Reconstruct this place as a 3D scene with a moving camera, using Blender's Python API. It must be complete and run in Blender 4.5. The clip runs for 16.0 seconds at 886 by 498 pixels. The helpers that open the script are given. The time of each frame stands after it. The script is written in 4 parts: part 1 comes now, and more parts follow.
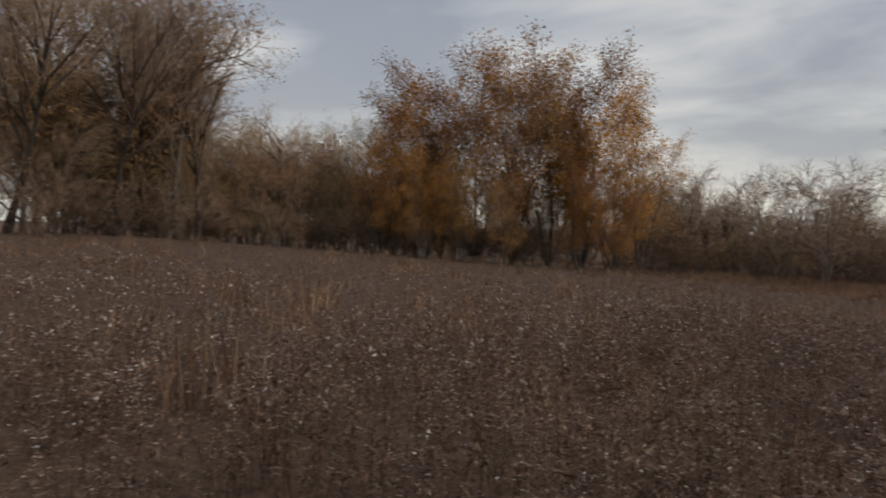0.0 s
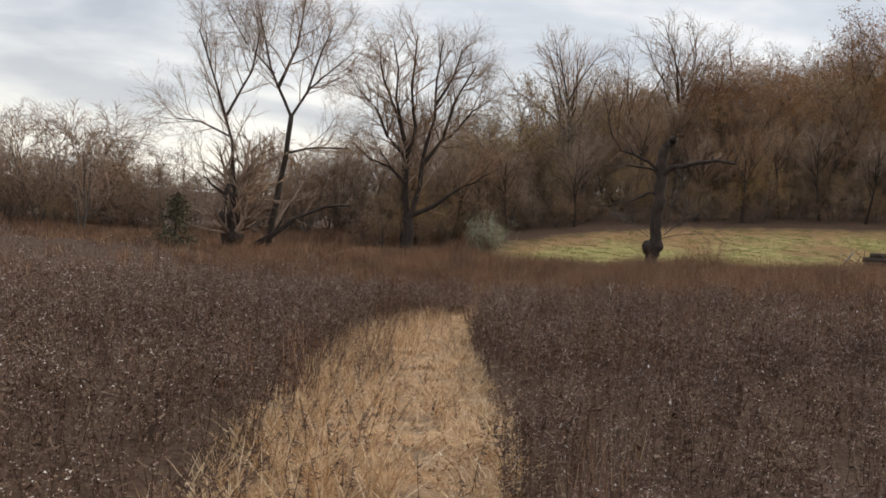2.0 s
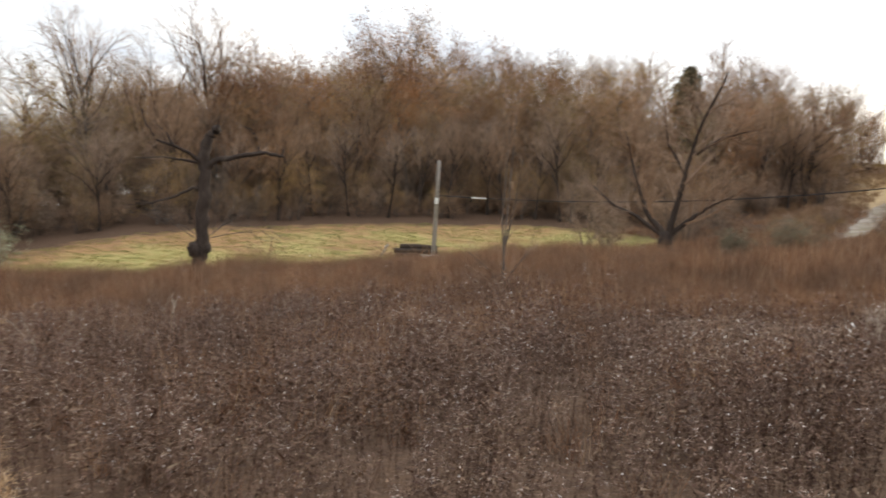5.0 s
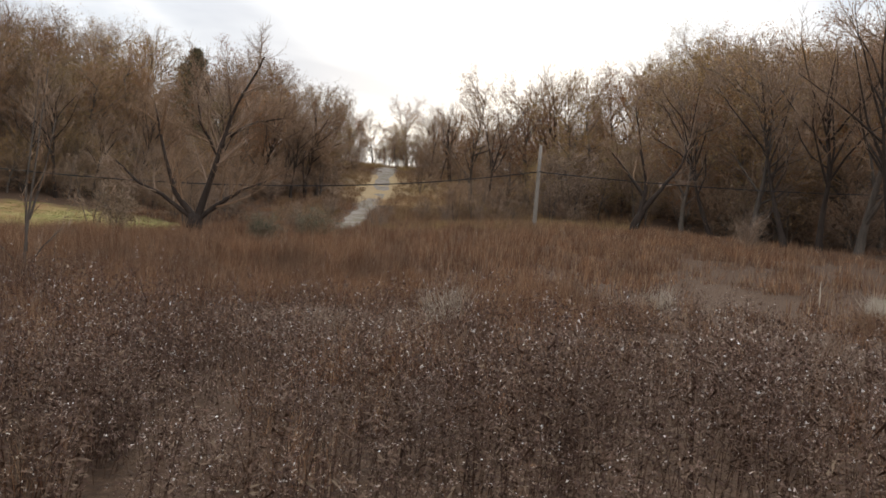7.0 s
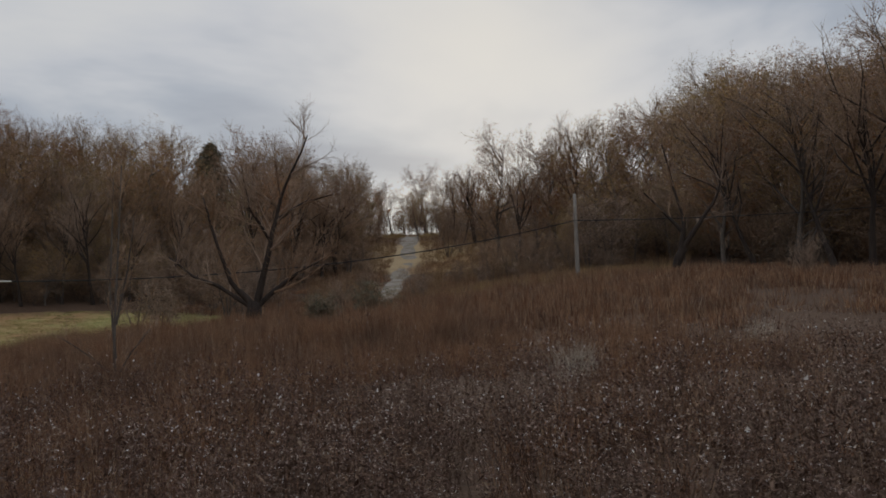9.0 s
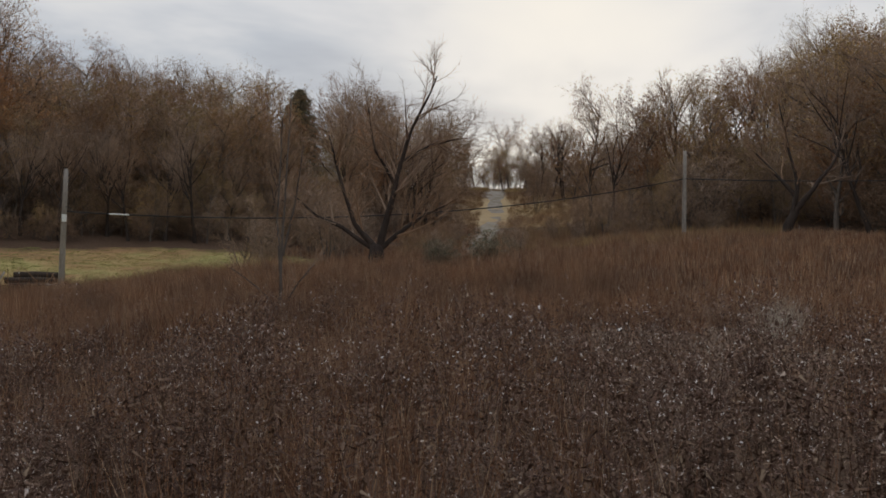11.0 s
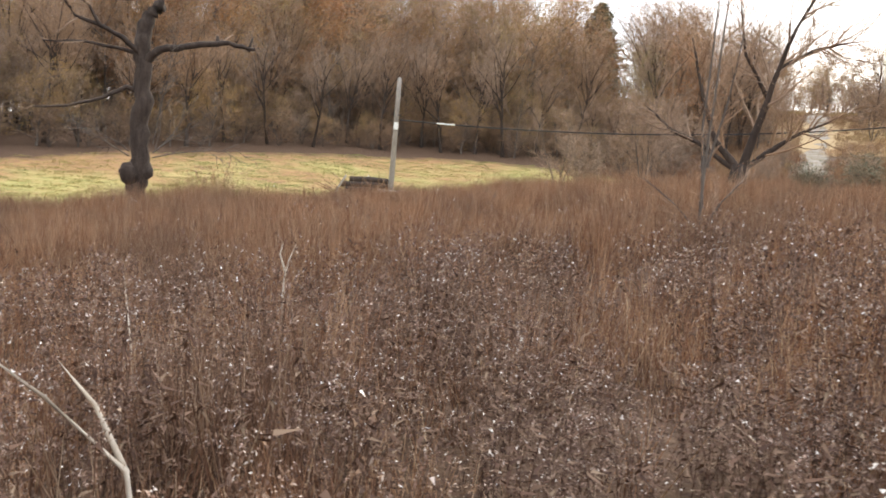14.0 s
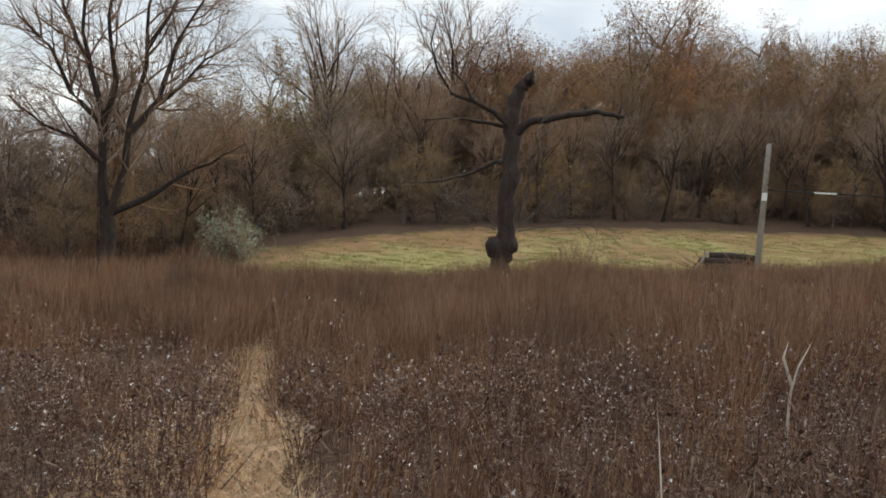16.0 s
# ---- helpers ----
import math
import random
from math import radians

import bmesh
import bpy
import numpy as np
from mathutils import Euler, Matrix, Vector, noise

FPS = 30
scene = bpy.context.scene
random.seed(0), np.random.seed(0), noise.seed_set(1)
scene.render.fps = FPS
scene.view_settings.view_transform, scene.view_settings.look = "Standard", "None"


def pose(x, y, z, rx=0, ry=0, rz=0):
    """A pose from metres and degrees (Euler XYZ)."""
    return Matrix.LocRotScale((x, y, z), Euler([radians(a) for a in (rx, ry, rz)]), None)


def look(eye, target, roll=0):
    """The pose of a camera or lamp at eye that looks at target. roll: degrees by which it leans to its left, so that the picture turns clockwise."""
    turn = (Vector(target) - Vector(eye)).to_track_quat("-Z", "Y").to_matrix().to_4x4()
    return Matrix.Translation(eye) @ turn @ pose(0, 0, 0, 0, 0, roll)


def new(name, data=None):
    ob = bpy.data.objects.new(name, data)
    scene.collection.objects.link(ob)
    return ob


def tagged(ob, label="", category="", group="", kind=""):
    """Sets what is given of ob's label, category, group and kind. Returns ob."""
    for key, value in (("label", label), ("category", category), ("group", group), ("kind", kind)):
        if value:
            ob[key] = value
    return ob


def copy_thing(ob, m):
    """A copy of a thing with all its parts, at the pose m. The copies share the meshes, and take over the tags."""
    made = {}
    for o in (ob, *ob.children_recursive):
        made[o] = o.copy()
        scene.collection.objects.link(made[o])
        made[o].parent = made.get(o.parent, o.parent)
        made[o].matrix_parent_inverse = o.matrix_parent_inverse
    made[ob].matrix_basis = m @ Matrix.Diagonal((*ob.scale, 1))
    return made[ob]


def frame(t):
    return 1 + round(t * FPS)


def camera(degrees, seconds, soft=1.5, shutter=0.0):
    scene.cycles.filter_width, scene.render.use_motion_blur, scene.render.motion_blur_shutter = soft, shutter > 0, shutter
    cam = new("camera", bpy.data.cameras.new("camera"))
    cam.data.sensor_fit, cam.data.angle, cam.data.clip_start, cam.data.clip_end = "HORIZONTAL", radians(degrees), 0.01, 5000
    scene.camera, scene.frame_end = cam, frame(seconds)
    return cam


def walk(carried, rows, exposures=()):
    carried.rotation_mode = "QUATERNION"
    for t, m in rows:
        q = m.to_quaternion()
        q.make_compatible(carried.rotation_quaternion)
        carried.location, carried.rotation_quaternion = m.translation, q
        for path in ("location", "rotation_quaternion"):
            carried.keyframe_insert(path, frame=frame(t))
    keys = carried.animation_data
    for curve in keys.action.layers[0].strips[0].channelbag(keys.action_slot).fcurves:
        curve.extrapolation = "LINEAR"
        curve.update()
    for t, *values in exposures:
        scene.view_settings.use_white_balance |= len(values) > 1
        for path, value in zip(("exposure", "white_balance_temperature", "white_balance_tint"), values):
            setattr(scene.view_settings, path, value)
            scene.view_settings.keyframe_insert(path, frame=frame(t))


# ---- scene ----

# time, place, yaw, pitch, roll
ROWS = [
    (0.0, -0.03, -2.93, 1.67, 50.46, -2.02, -1.25),
    (0.5, -0.03, -2.14, 1.62, 25.83, -1.7, -1.54),
    (1.0, 0.02, -1.32, 1.58, 8.39, 0.21, -2.23),
    (1.5, 0.04, -0.56, 1.53, 2.01, -0.71, -2.75),
    (2.0, 0.08, 0.15, 1.47, 2.29, -3.22, -4.76),
    (2.5, 0.07, 0.87, 1.44, 0.62, -5.48, -1.85),
    (3.0, 0.05, 1.59, 1.4, -2.05, -2.78, -3.84),
    (3.5, -0.03, 2.32, 1.37, -2.78, -2.04, -2.07),
    (4.0, -0.08, 3.05, 1.32, -2.76, -1.87, -2.71),
    (4.5, -0.07, 3.75, 1.27, -13.06, -1.03, -2.85),
    (5.0, 0.05, 4.41, 1.23, -30.47, -0.92, -2.65),
    (5.2, 0.08, 4.65, 1.21, -41.8, 0.09, -2.6),
    (5.5, 0.07, 4.97, 1.19, -52, 1, -1.9),
    (6.0, 0.05, 5.5, 1.15, -60.5, 0.7, -2.6),
    (6.6, 0.03, 6.13, 1.11, -64, 0.4, -3.4),
    (7.3, -0, 6.87, 1.06, -66.47, -0.34, -5.25),
    (7.5, 0.02, 7.1, 1.04, -67.14, -0.88, -5.43),
    (8.0, 0.13, 7.7, 1.01, -67.52, -0.93, -5.64),
    (8.5, 0.2, 8.27, 0.99, -70.23, 2.27, -3.3),
    (9.0, 0.17, 8.83, 0.97, -63.75, 4.74, 2.25),
    (9.5, 0.01, 9.38, 0.91, -59.72, 2.61, -1.67),
    (9.7, -0.05, 9.63, 0.88, -59.19, 0.79, -2.01),
    (10.4, -0.1, 10.52, 0.8, -58.3, 1.4, -0.8),
    (11.1, -0.14, 11.41, 0.73, -58.9, 1.7, -0.7),
    (11.8, -0.19, 12.3, 0.65, -60.48, 1.32, -1.88),
    (12.0, -0.16, 12.53, 0.63, -60.98, 1.27, -1.7),
    (12.5, -0.05, 13.12, 0.6, -58.81, 0.42, -2.25),
    (13.0, -0.05, 13.74, 0.55, -52.7, -1.75, -3),
    (13.5, -0.06, 14.39, 0.49, -43.82, -2.65, -3.27),
    (14.0, -0.03, 15.08, 0.44, -39.4, -4.66, -3.95),
    (14.5, 0.04, 15.7, 0.41, -27.1, -5.65, -3.75),
    (15.0, 0.04, 16.34, 0.35, -20.02, -5.55, -5.18),
    (15.5, 0.06, 17.05, 0.28, -12.77, -4.27, -1.87),
    (16.0, 0.05, 17.7, 0.28, -16.1, -0.89, -4.04),
]

# seconds, stops, white balance
EXPOSURES = [(0.0, -0.55, 6500, 10), (0.5, -0.42, 6500, 10), (1.0, 0.0, 6500, 10), (1.5, 0.1, 6500, 10), (2.5, 0.1, 6600, 10), (3.5, 0.25, 6700, 10), (4.5, 0.35, 6700, 10), (5.0, 0.7, 6800, 10),
             (7.5, 0.2, 6600, 10), (8.0, 0.15, 6600, 10), (8.5, -0.68, 6400, 10), (9.0, -0.78, 6250, 10), (9.5, -0.75, 6300, 10), (12.0, -0.35, 6500, 10), (12.5, -0.4, 6500, 10), (13.0, 0.4, 6600, 10), (13.5, 1.35, 6700, 10),
             (14.0, 1.42, 6600, 10), (14.5, 1.4, 6400, 4), (15.0, 1.5, 5500, -1), (15.5, 0.58, 5850, 3), (16.0, 0.24, 6350, 6)]
cam = camera(57.4, 16.0, soft=1.7, shutter=0.1)
walk(cam, [(t, pose(x, y, z, 90 + pitch, roll, yaw)) for t, x, y, z, yaw, pitch, roll in ROWS], EXPOSURES)

# ---- light: a low sun behind broken cloud ----
SUN_BEARING, SUN_HEIGHT = 67.0, 20.0
sun_way = Vector((math.sin(radians(SUN_BEARING)) * math.cos(radians(SUN_HEIGHT)),
                  math.cos(radians(SUN_BEARING)) * math.cos(radians(SUN_HEIGHT)), math.sin(radians(SUN_HEIGHT))))
sun = new("sun", bpy.data.lights.new("sun", "SUN"))
sun.data.energy, sun.data.angle, sun.data.color = 1.2, radians(14), (1.0, 0.9, 0.75)
sun.matrix_world = look(sun_way * 400, (0, 0, 0))


class Nodes:
    """A short way to write node trees."""

    def __init__(self, tree):
        self.tree = tree
        tree.nodes.clear()

    def add(self, kind, **inputs):
        node = self.tree.nodes.new(kind)
        for key, value in inputs.items():
            self.give(node, key.replace("_", " "), value)
        return node

    def give(self, node, key, value):
        slot = node.inputs[int(key[1:])] if key[0] == "#" else node.inputs[key]
        if isinstance(value, bpy.types.NodeSocket):
            self.tree.links.new(value, slot)
        else:
            slot.default_value = value

    def math(self, op, a, b=0.0, c=0.0, clamp=False):
        node = self.tree.nodes.new("ShaderNodeMath")
        node.operation, node.use_clamp = op, clamp
        for key, value in (("#0", a), ("#1", b), ("#2", c)):
            self.give(node, key, value)
        return node.outputs[0]

    def vec(self, op, a, b=(0, 0, 0), out=0):
        node = self.tree.nodes.new("ShaderNodeVectorMath")
        node.operation = op
        self.give(node, "#0", a)
        self.give(node, "#1", b)
        return node.outputs[out]

    def noise(self, where, scale, detail=4.0, rough=0.6, distortion=0.0):
        node = self.add("ShaderNodeTexNoise", Scale=scale, Detail=detail, Roughness=rough, Distortion=distortion)
        self.give(node, "Vector", where)
        return node.outputs["Fac"]

    def ramp(self, fac, stops):
        node = self.tree.nodes.new("ShaderNodeValToRGB")
        while len(node.color_ramp.elements) < len(stops):
            node.color_ramp.elements.new(0.5)
        for e, (at, colour) in zip(node.color_ramp.elements, stops):
            e.position = at
            e.color = (*colour, 1) if not isinstance(colour, float) else (colour, colour, colour, 1)
        self.give(node, "Fac", fac)
        return node.outputs["Color"]

    def mix(self, fac, a, b, blend="MIX"):
        node = self.tree.nodes.new("ShaderNodeMix")
        node.data_type, node.blend_type = "RGBA", blend
        for slot, value in ((0, fac), (6, a), (7, b)):
            if isinstance(value, bpy.types.NodeSocket):
                self.tree.links.new(value, node.inputs[slot])
            else:
                node.inputs[slot].default_value = (*value, 1) if isinstance(value, tuple) and len(value) == 3 else value
        return node.outputs[2]


world = bpy.data.worlds.new("overcast_sky")
scene.world = world
world.use_nodes = True
n = Nodes(world.node_tree)
way = n.add("ShaderNodeTexCoord").outputs["Generated"]
sky = n.add("ShaderNodeTexSky")
sky.sky_type, sky.sun_disc = "NISHITA", False
sky.sun_elevation, sky.sun_rotation = radians(SUN_HEIGHT), radians(SUN_BEARING)
# cloud sheets lie on a flat layer overhead, so they draw together towards the horizon
parts_of_way = n.add("ShaderNodeSeparateXYZ", Vector=way)
up = n.math("MAXIMUM", parts_of_way.outputs["Z"], 0.0)
flat = n.add("ShaderNodeCombineXYZ")
for axis in "XY":
    n.give(flat, axis, n.math("DIVIDE", parts_of_way.outputs[axis], n.math("ADD", up, 0.16)))
cloud = n.noise(flat.outputs[0], 1.0, 5.0, 0.52, 0.3)
broad = n.noise(flat.outputs[0], 0.35, 3.0, 0.5)
cover = n.math("ADD", n.math("MULTIPLY", cloud, 0.65), n.math("MULTIPLY", broad, 0.35))
to_sun = n.vec("DOT_PRODUCT", way, tuple(sun_way), out=1)
glow = n.math("POWER", n.math("MAXIMUM", to_sun, 0.0), 70.0)
horizon = n.math("POWER", n.math("SUBTRACT", 1.0, up, clamp=True), 7.0)
grey = n.ramp(cover, [(0.38, (1.12, 1.1, 1.07)), (0.45, (0.95, 0.96, 0.99)), (0.51, (0.68, 0.73, 0.81)), (0.58, (0.48, 0.53, 0.63))])
warm = n.mix(n.math("MULTIPLY", horizon, n.math("SUBTRACT", 1.45, n.math("MULTIPLY", cover, 1.6)), clamp=True), grey, (1.25, 1.17, 1.0))
lit = n.mix(n.math("MULTIPLY", glow, n.math("SUBTRACT", 1.5, n.math("MULTIPLY", cover, 1.6)), clamp=True), warm, (1.08, 1.05, 0.97))
overhead = n.math("MULTIPLY", n.math("SUBTRACT", up, 0.36, clamp=True), 1.2)
sheet = n.add("ShaderNodeBackground")
n.give(sheet, "Strength", n.math("ADD", 0.96, overhead))
n.give(sheet, "Color", lit)
blue = n.add("ShaderNodeBackground", Strength=0.1)
n.give(blue, "Color", sky.outputs[0])
both = n.add("ShaderNodeMixShader", Fac=0.88)
n.tree.links.new(blue.outputs[0], both.inputs[1])
n.tree.links.new(sheet.outputs[0], both.inputs[2])
n.tree.links.new(both.outputs[0], n.add("ShaderNodeOutputWorld").inputs["Surface"])


# ---- materials ----
def material(name, build, rough=0.85, bump=None):
    """build(n) gives the base colour's socket; bump: (scale, strength, distance)."""
    mat = bpy.data.materials.new(name)
    mat.use_nodes = True
    n = Nodes(mat.node_tree)
    surface = n.add("ShaderNodeBsdfPrincipled", Roughness=rough)
    surface.inputs["Specular IOR Level"].default_value = 0.25
    n.give(surface, "Base Color", build(n))
    if bump:
        where = n.add("ShaderNodeTexCoord").outputs["Object"]
        relief = n.add("ShaderNodeBump", Strength=bump[1], Distance=bump[2])
        n.give(relief, "Height", n.noise(where, bump[0], 5.0, 0.65))
        n.give(surface, "Normal", relief.outputs[0])
    n.tree.links.new(surface.outputs[0], n.add("ShaderNodeOutputMaterial").inputs["Surface"])
    return mat


def place(n):
    return n.add("ShaderNodeNewGeometry").outputs["Position"]


def island(n):
    return n.add("ShaderNodeNewGeometry").outputs["Random Per Island"]


def blades(stops, patch=None, patch_scale=0.25, trees=()):
    """Colour that varies from blade to blade, over broad patches of ground, and from one tree to the next."""
    def build(n):
        tone = n.ramp(island(n), stops)
        if patch:
            tone = n.mix(n.ramp(n.noise(place(n), patch_scale, 3.0), [(0.42, 0.0), (0.6, 1.0)]), tone, n.ramp(island(n), patch))
        if trees:
            own = n.ramp(n.add("ShaderNodeObjectInfo").outputs["Random"], [(i / (len(trees) - 1), c) for i, c in enumerate(trees)])
            tone = n.mix(1.0, tone, own, "MULTIPLY")
        return tone
    return build


def bark(dark, light, scale=6.0):
    def build(n):
        where = n.vec("MULTIPLY", n.add("ShaderNodeTexCoord").outputs["Object"], (1.0, 1.0, 0.25))
        tone = n.ramp(n.noise(where, scale, 6.0, 0.7), [(0.3, dark), (0.7, light)])
        shift = n.add("ShaderNodeObjectInfo").outputs["Random"]
        return n.mix(n.math("MULTIPLY", shift, 0.35), tone, tuple(c * 0.6 for c in dark))
    return build


def ground_colour(n):
    where = place(n)
    fine, mid, broad = n.noise(where, 9.0, 6.0, 0.7), n.noise(where, 1.1, 5.0), n.noise(where, 0.12, 4.0)
    litter = n.ramp(fine, [(0.3, (0.048, 0.027, 0.0168)), (0.55, (0.108, 0.063, 0.0372)), (0.75, (0.168, 0.108, 0.066))])
    grass = n.ramp(mid, [(0.3, (0.23, 0.23, 0.07)), (0.5, (0.37, 0.315, 0.115)), (0.7, (0.46, 0.335, 0.15))])
    rise = n.add("ShaderNodeSeparateXYZ", Vector=where).outputs["Y"]
    tawny = n.math("ADD", broad, n.math("MULTIPLY", n.math("SUBTRACT", rise, 64.0), 0.014))
    grass = n.mix(n.ramp(tawny, [(0.45, 0.0), (0.62, 1.0)]), grass, n.ramp(mid, [(0.3, (0.24, 0.14, 0.07)), (0.7, (0.42, 0.25, 0.11))]))
    # the mown meadow beyond the tall growth is an oval clearing with a ragged edge
    offset = n.vec("SUBTRACT", where, (28.5, 61.5, 0.0))
    oval = n.vec("LENGTH", n.vec("MULTIPLY", offset, (1 / 29.5, 1 / 17.0, 0.0)), out=1)
    oval = n.math("ADD", oval, n.math("MULTIPLY", n.math("SUBTRACT", n.noise(where, 0.35, 5.0), 0.5), 0.35))
    ground = n.mix(n.ramp(oval, [(0.86, 1.0), (1.0, 0.0)]), litter, grass)
    # a rough yellow field high on the slope
    away = n.vec("LENGTH", n.vec("MULTIPLY", n.vec("SUBTRACT", where, (128.0, 62.0, 0.0)), (1 / 34.0, 1 / 20.0, 0.0)), out=1)
    away = n.math("ADD", away, n.math("MULTIPLY", n.math("SUBTRACT", n.noise(where, 0.2, 4.0), 0.5), 0.6))
    return n.mix(n.ramp(away, [(0.8, 1.0), (1.1, 0.0)]), ground, n.mix(n.noise(where, 0.5, 5.0), (0.22, 0.14, 0.075), (0.46, 0.34, 0.17)))


M_GROUND = material("ground_litter", ground_colour, 0.95, (14.0, 0.8, 0.05))


def straw_colour(n):
    where = place(n)
    straw = n.mix(n.ramp(n.noise(where, 1.6, 4.0), [(0.38, 0.0), (0.62, 1.0)]),
                  n.ramp(n.noise(where, 22.0, 6.0, 0.75), [(0.3, (0.266, 0.145, 0.0811)), (0.5, (0.604, 0.353, 0.173)), (0.72, (0.781, 0.543, 0.325))]),
                  n.ramp(n.noise(where, 30.0, 6.0, 0.75), [(0.3, (0.293, 0.181, 0.108)), (0.5, (0.674, 0.443, 0.239)), (0.72, (0.817, 0.624, 0.412))]))
    worn = n.ramp(n.noise(where, 2.7, 6.0, 0.7, 0.6), [(0.4, 0.0), (0.62, 0.85)])
    straw = n.mix(worn, straw, n.ramp(n.noise(where, 26.0, 5.0), [(0.35, (0.13, 0.0901, 0.06)), (0.65, (0.335, 0.233, 0.144))]))
    far_end = n.add("ShaderNodeSeparateXYZ", Vector=where).outputs["Y"]
    grown = n.math("MULTIPLY", n.math("SUBTRACT", far_end, 25.0), 0.1, clamp=True)
    return n.mix(n.math("MULTIPLY", grown, 0.8), straw, n.ramp(n.noise(where, 14.0, 5.0), [(0.35, (0.093, 0.0615, 0.042)), (0.65, (0.279, 0.201, 0.132))]))


M_STRAW = material("trodden_straw", straw_colour, 0.9, (35.0, 1.0, 0.04))
M_LITTER = material("dry_leaf_litter", blades([(0.0, (0.2, 0.1, 0.05)), (0.5, (0.42, 0.24, 0.12)), (0.9, (0.62, 0.42, 0.24)), (1.0, (0.8, 0.68, 0.5))]))
M_TRACK = material("pale_gravel", lambda n: n.mix(
    n.ramp(n.noise(place(n), 0.5, 5.0), [(0.4, 0.0), (0.62, 1.0)]),
    n.ramp(n.noise(place(n), 6.0, 5.0), [(0.3, (0.179, 0.15, 0.128)), (0.7, (0.299, 0.261, 0.226))]), (0.149, 0.122, 0.0807)), 0.9, (10.0, 0.6, 0.05))
M_STALK = material("goldenrod_stalk", blades([(0.0, (0.051, 0.0264, 0.0178)), (0.5, (0.108, 0.0587, 0.0383)), (0.9, (0.165, 0.104, 0.0677)), (1.0, (0.239, 0.17, 0.112))]))


def fluff_colour(n):
    """Brown dead flower heads with scattered white tufts of seed; whole drifts are greyer, tan or darker."""
    where = place(n)
    tone = n.ramp(island(n), [(0.0, (0.114, 0.0661, 0.0464)), (0.5, (0.245, 0.154, 0.116)), (0.84, (0.41, 0.279, 0.22)), (0.91, (0.752, 0.616, 0.522)), (1.0, (0.88, 0.88, 0.87))])
    tan = n.ramp(island(n), [(0.0, (0.13, 0.07, 0.036)), (0.6, (0.3, 0.18, 0.1)), (0.93, (0.48, 0.34, 0.22)), (1.0, (0.88, 0.8, 0.65))])
    dark = n.ramp(island(n), [(0.0, (0.05, 0.029, 0.021)), (0.75, (0.125, 0.075, 0.055)), (0.95, (0.3, 0.22, 0.17)), (1.0, (0.8, 0.74, 0.66))])
    tone = n.mix(n.ramp(n.noise(where, 1.3, 3.0), [(0.48, 0.0), (0.62, 0.85)]), tone, tan)
    drift = n.noise(where, 0.45, 3.0)
    tone = n.mix(n.ramp(drift, [(0.38, 0.85), (0.52, 0.0)]), tone, dark)
    return n.mix(n.ramp(n.noise(where, 6.5, 2.0), [(0.45, 0.8), (0.56, 0.0)]), tone, dark)


M_FLUFF = material("seed_fluff", fluff_colour)
M_RUSSET = material("russet_grass", blades([(0.0, (0.121, 0.0549, 0.031)), (0.45, (0.251, 0.122, 0.064)), (0.8, (0.437, 0.245, 0.13)), (1.0, (0.577, 0.421, 0.26))],
                                           [(0.0, (0.0791, 0.0412, 0.026)), (0.5, (0.177, 0.098, 0.06)), (0.9, (0.316, 0.206, 0.13)), (1.0, (0.446, 0.333, 0.23))], 0.55))
M_STUBBLE = material("dry_stubble", blades([(0.0, (0.373, 0.209, 0.0974)), (0.5, (0.623, 0.408, 0.216)), (1.0, (0.801, 0.626, 0.412))]))
M_HILL = material("hill_grass", blades([(0.0, (0.13, 0.07, 0.04)), (0.6, (0.26, 0.15, 0.085)), (1.0, (0.42, 0.28, 0.15))], [(0.0, (0.22, 0.14, 0.06)), (1.0, (0.5, 0.36, 0.16))], 0.04))
M_MEADOW = material("meadow_grass", blades([(0.0, (0.211, 0.202, 0.0585)), (0.5, (0.338, 0.279, 0.0975)), (1.0, (0.44, 0.33, 0.148))],
                                           [(0.0, (0.174, 0.199, 0.0615)), (1.0, (0.348, 0.315, 0.122))], 0.1))
M_BARK = material("grey_bark", bark((0.075, 0.06, 0.05), (0.2, 0.165, 0.135)), 0.95, (9.0, 0.8, 0.04))
M_BARK_DARK = material("dark_bark", bark((0.03, 0.022, 0.018), (0.095, 0.07, 0.055)), 0.95, (9.0, 1.0, 0.05))
M_BARK_PALE = material("pale_dead_wood", bark((0.2, 0.17, 0.14), (0.42, 0.37, 0.31)), 0.9, (9.0, 0.6, 0.03))
M_TWIG = material("brown_twigs", lambda n: n.mix(n.math("MULTIPLY", n.add("ShaderNodeObjectInfo").outputs["Random"], 0.8),
    n.ramp(island(n), [(0.0, (0.183, 0.105, 0.0595)), (1.0, (0.386, 0.242, 0.143))]), n.ramp(island(n), [(0.0, (0.172, 0.121, 0.0893)), (1.0, (0.365, 0.275, 0.208))])))
M_LEAF_RUST = material("rust_leaves", blades([(0.0, (0.209, 0.103, 0.0469)), (0.5, (0.38, 0.198, 0.091)), (1.0, (0.524, 0.316, 0.146))],
                                             [(0.0, (0.248, 0.151, 0.0733)), (1.0, (0.497, 0.342, 0.161))], 0.08, ((0.55, 0.42, 0.4), (1.1, 0.88, 0.72), (0.75, 0.78, 0.8), (1.2, 1.05, 0.95), (0.65, 0.58, 0.58))))
M_LEAF_DULL = material("withered_leaves", blades([(0.0, (0.1, 0.066, 0.045)), (0.6, (0.2, 0.135, 0.092)), (1.0, (0.3, 0.215, 0.15))], trees=((0.7, 0.65, 0.65), (1.2, 1.1, 1.0), (0.9, 1.0, 1.0), (1.3, 1.15, 1.0))))
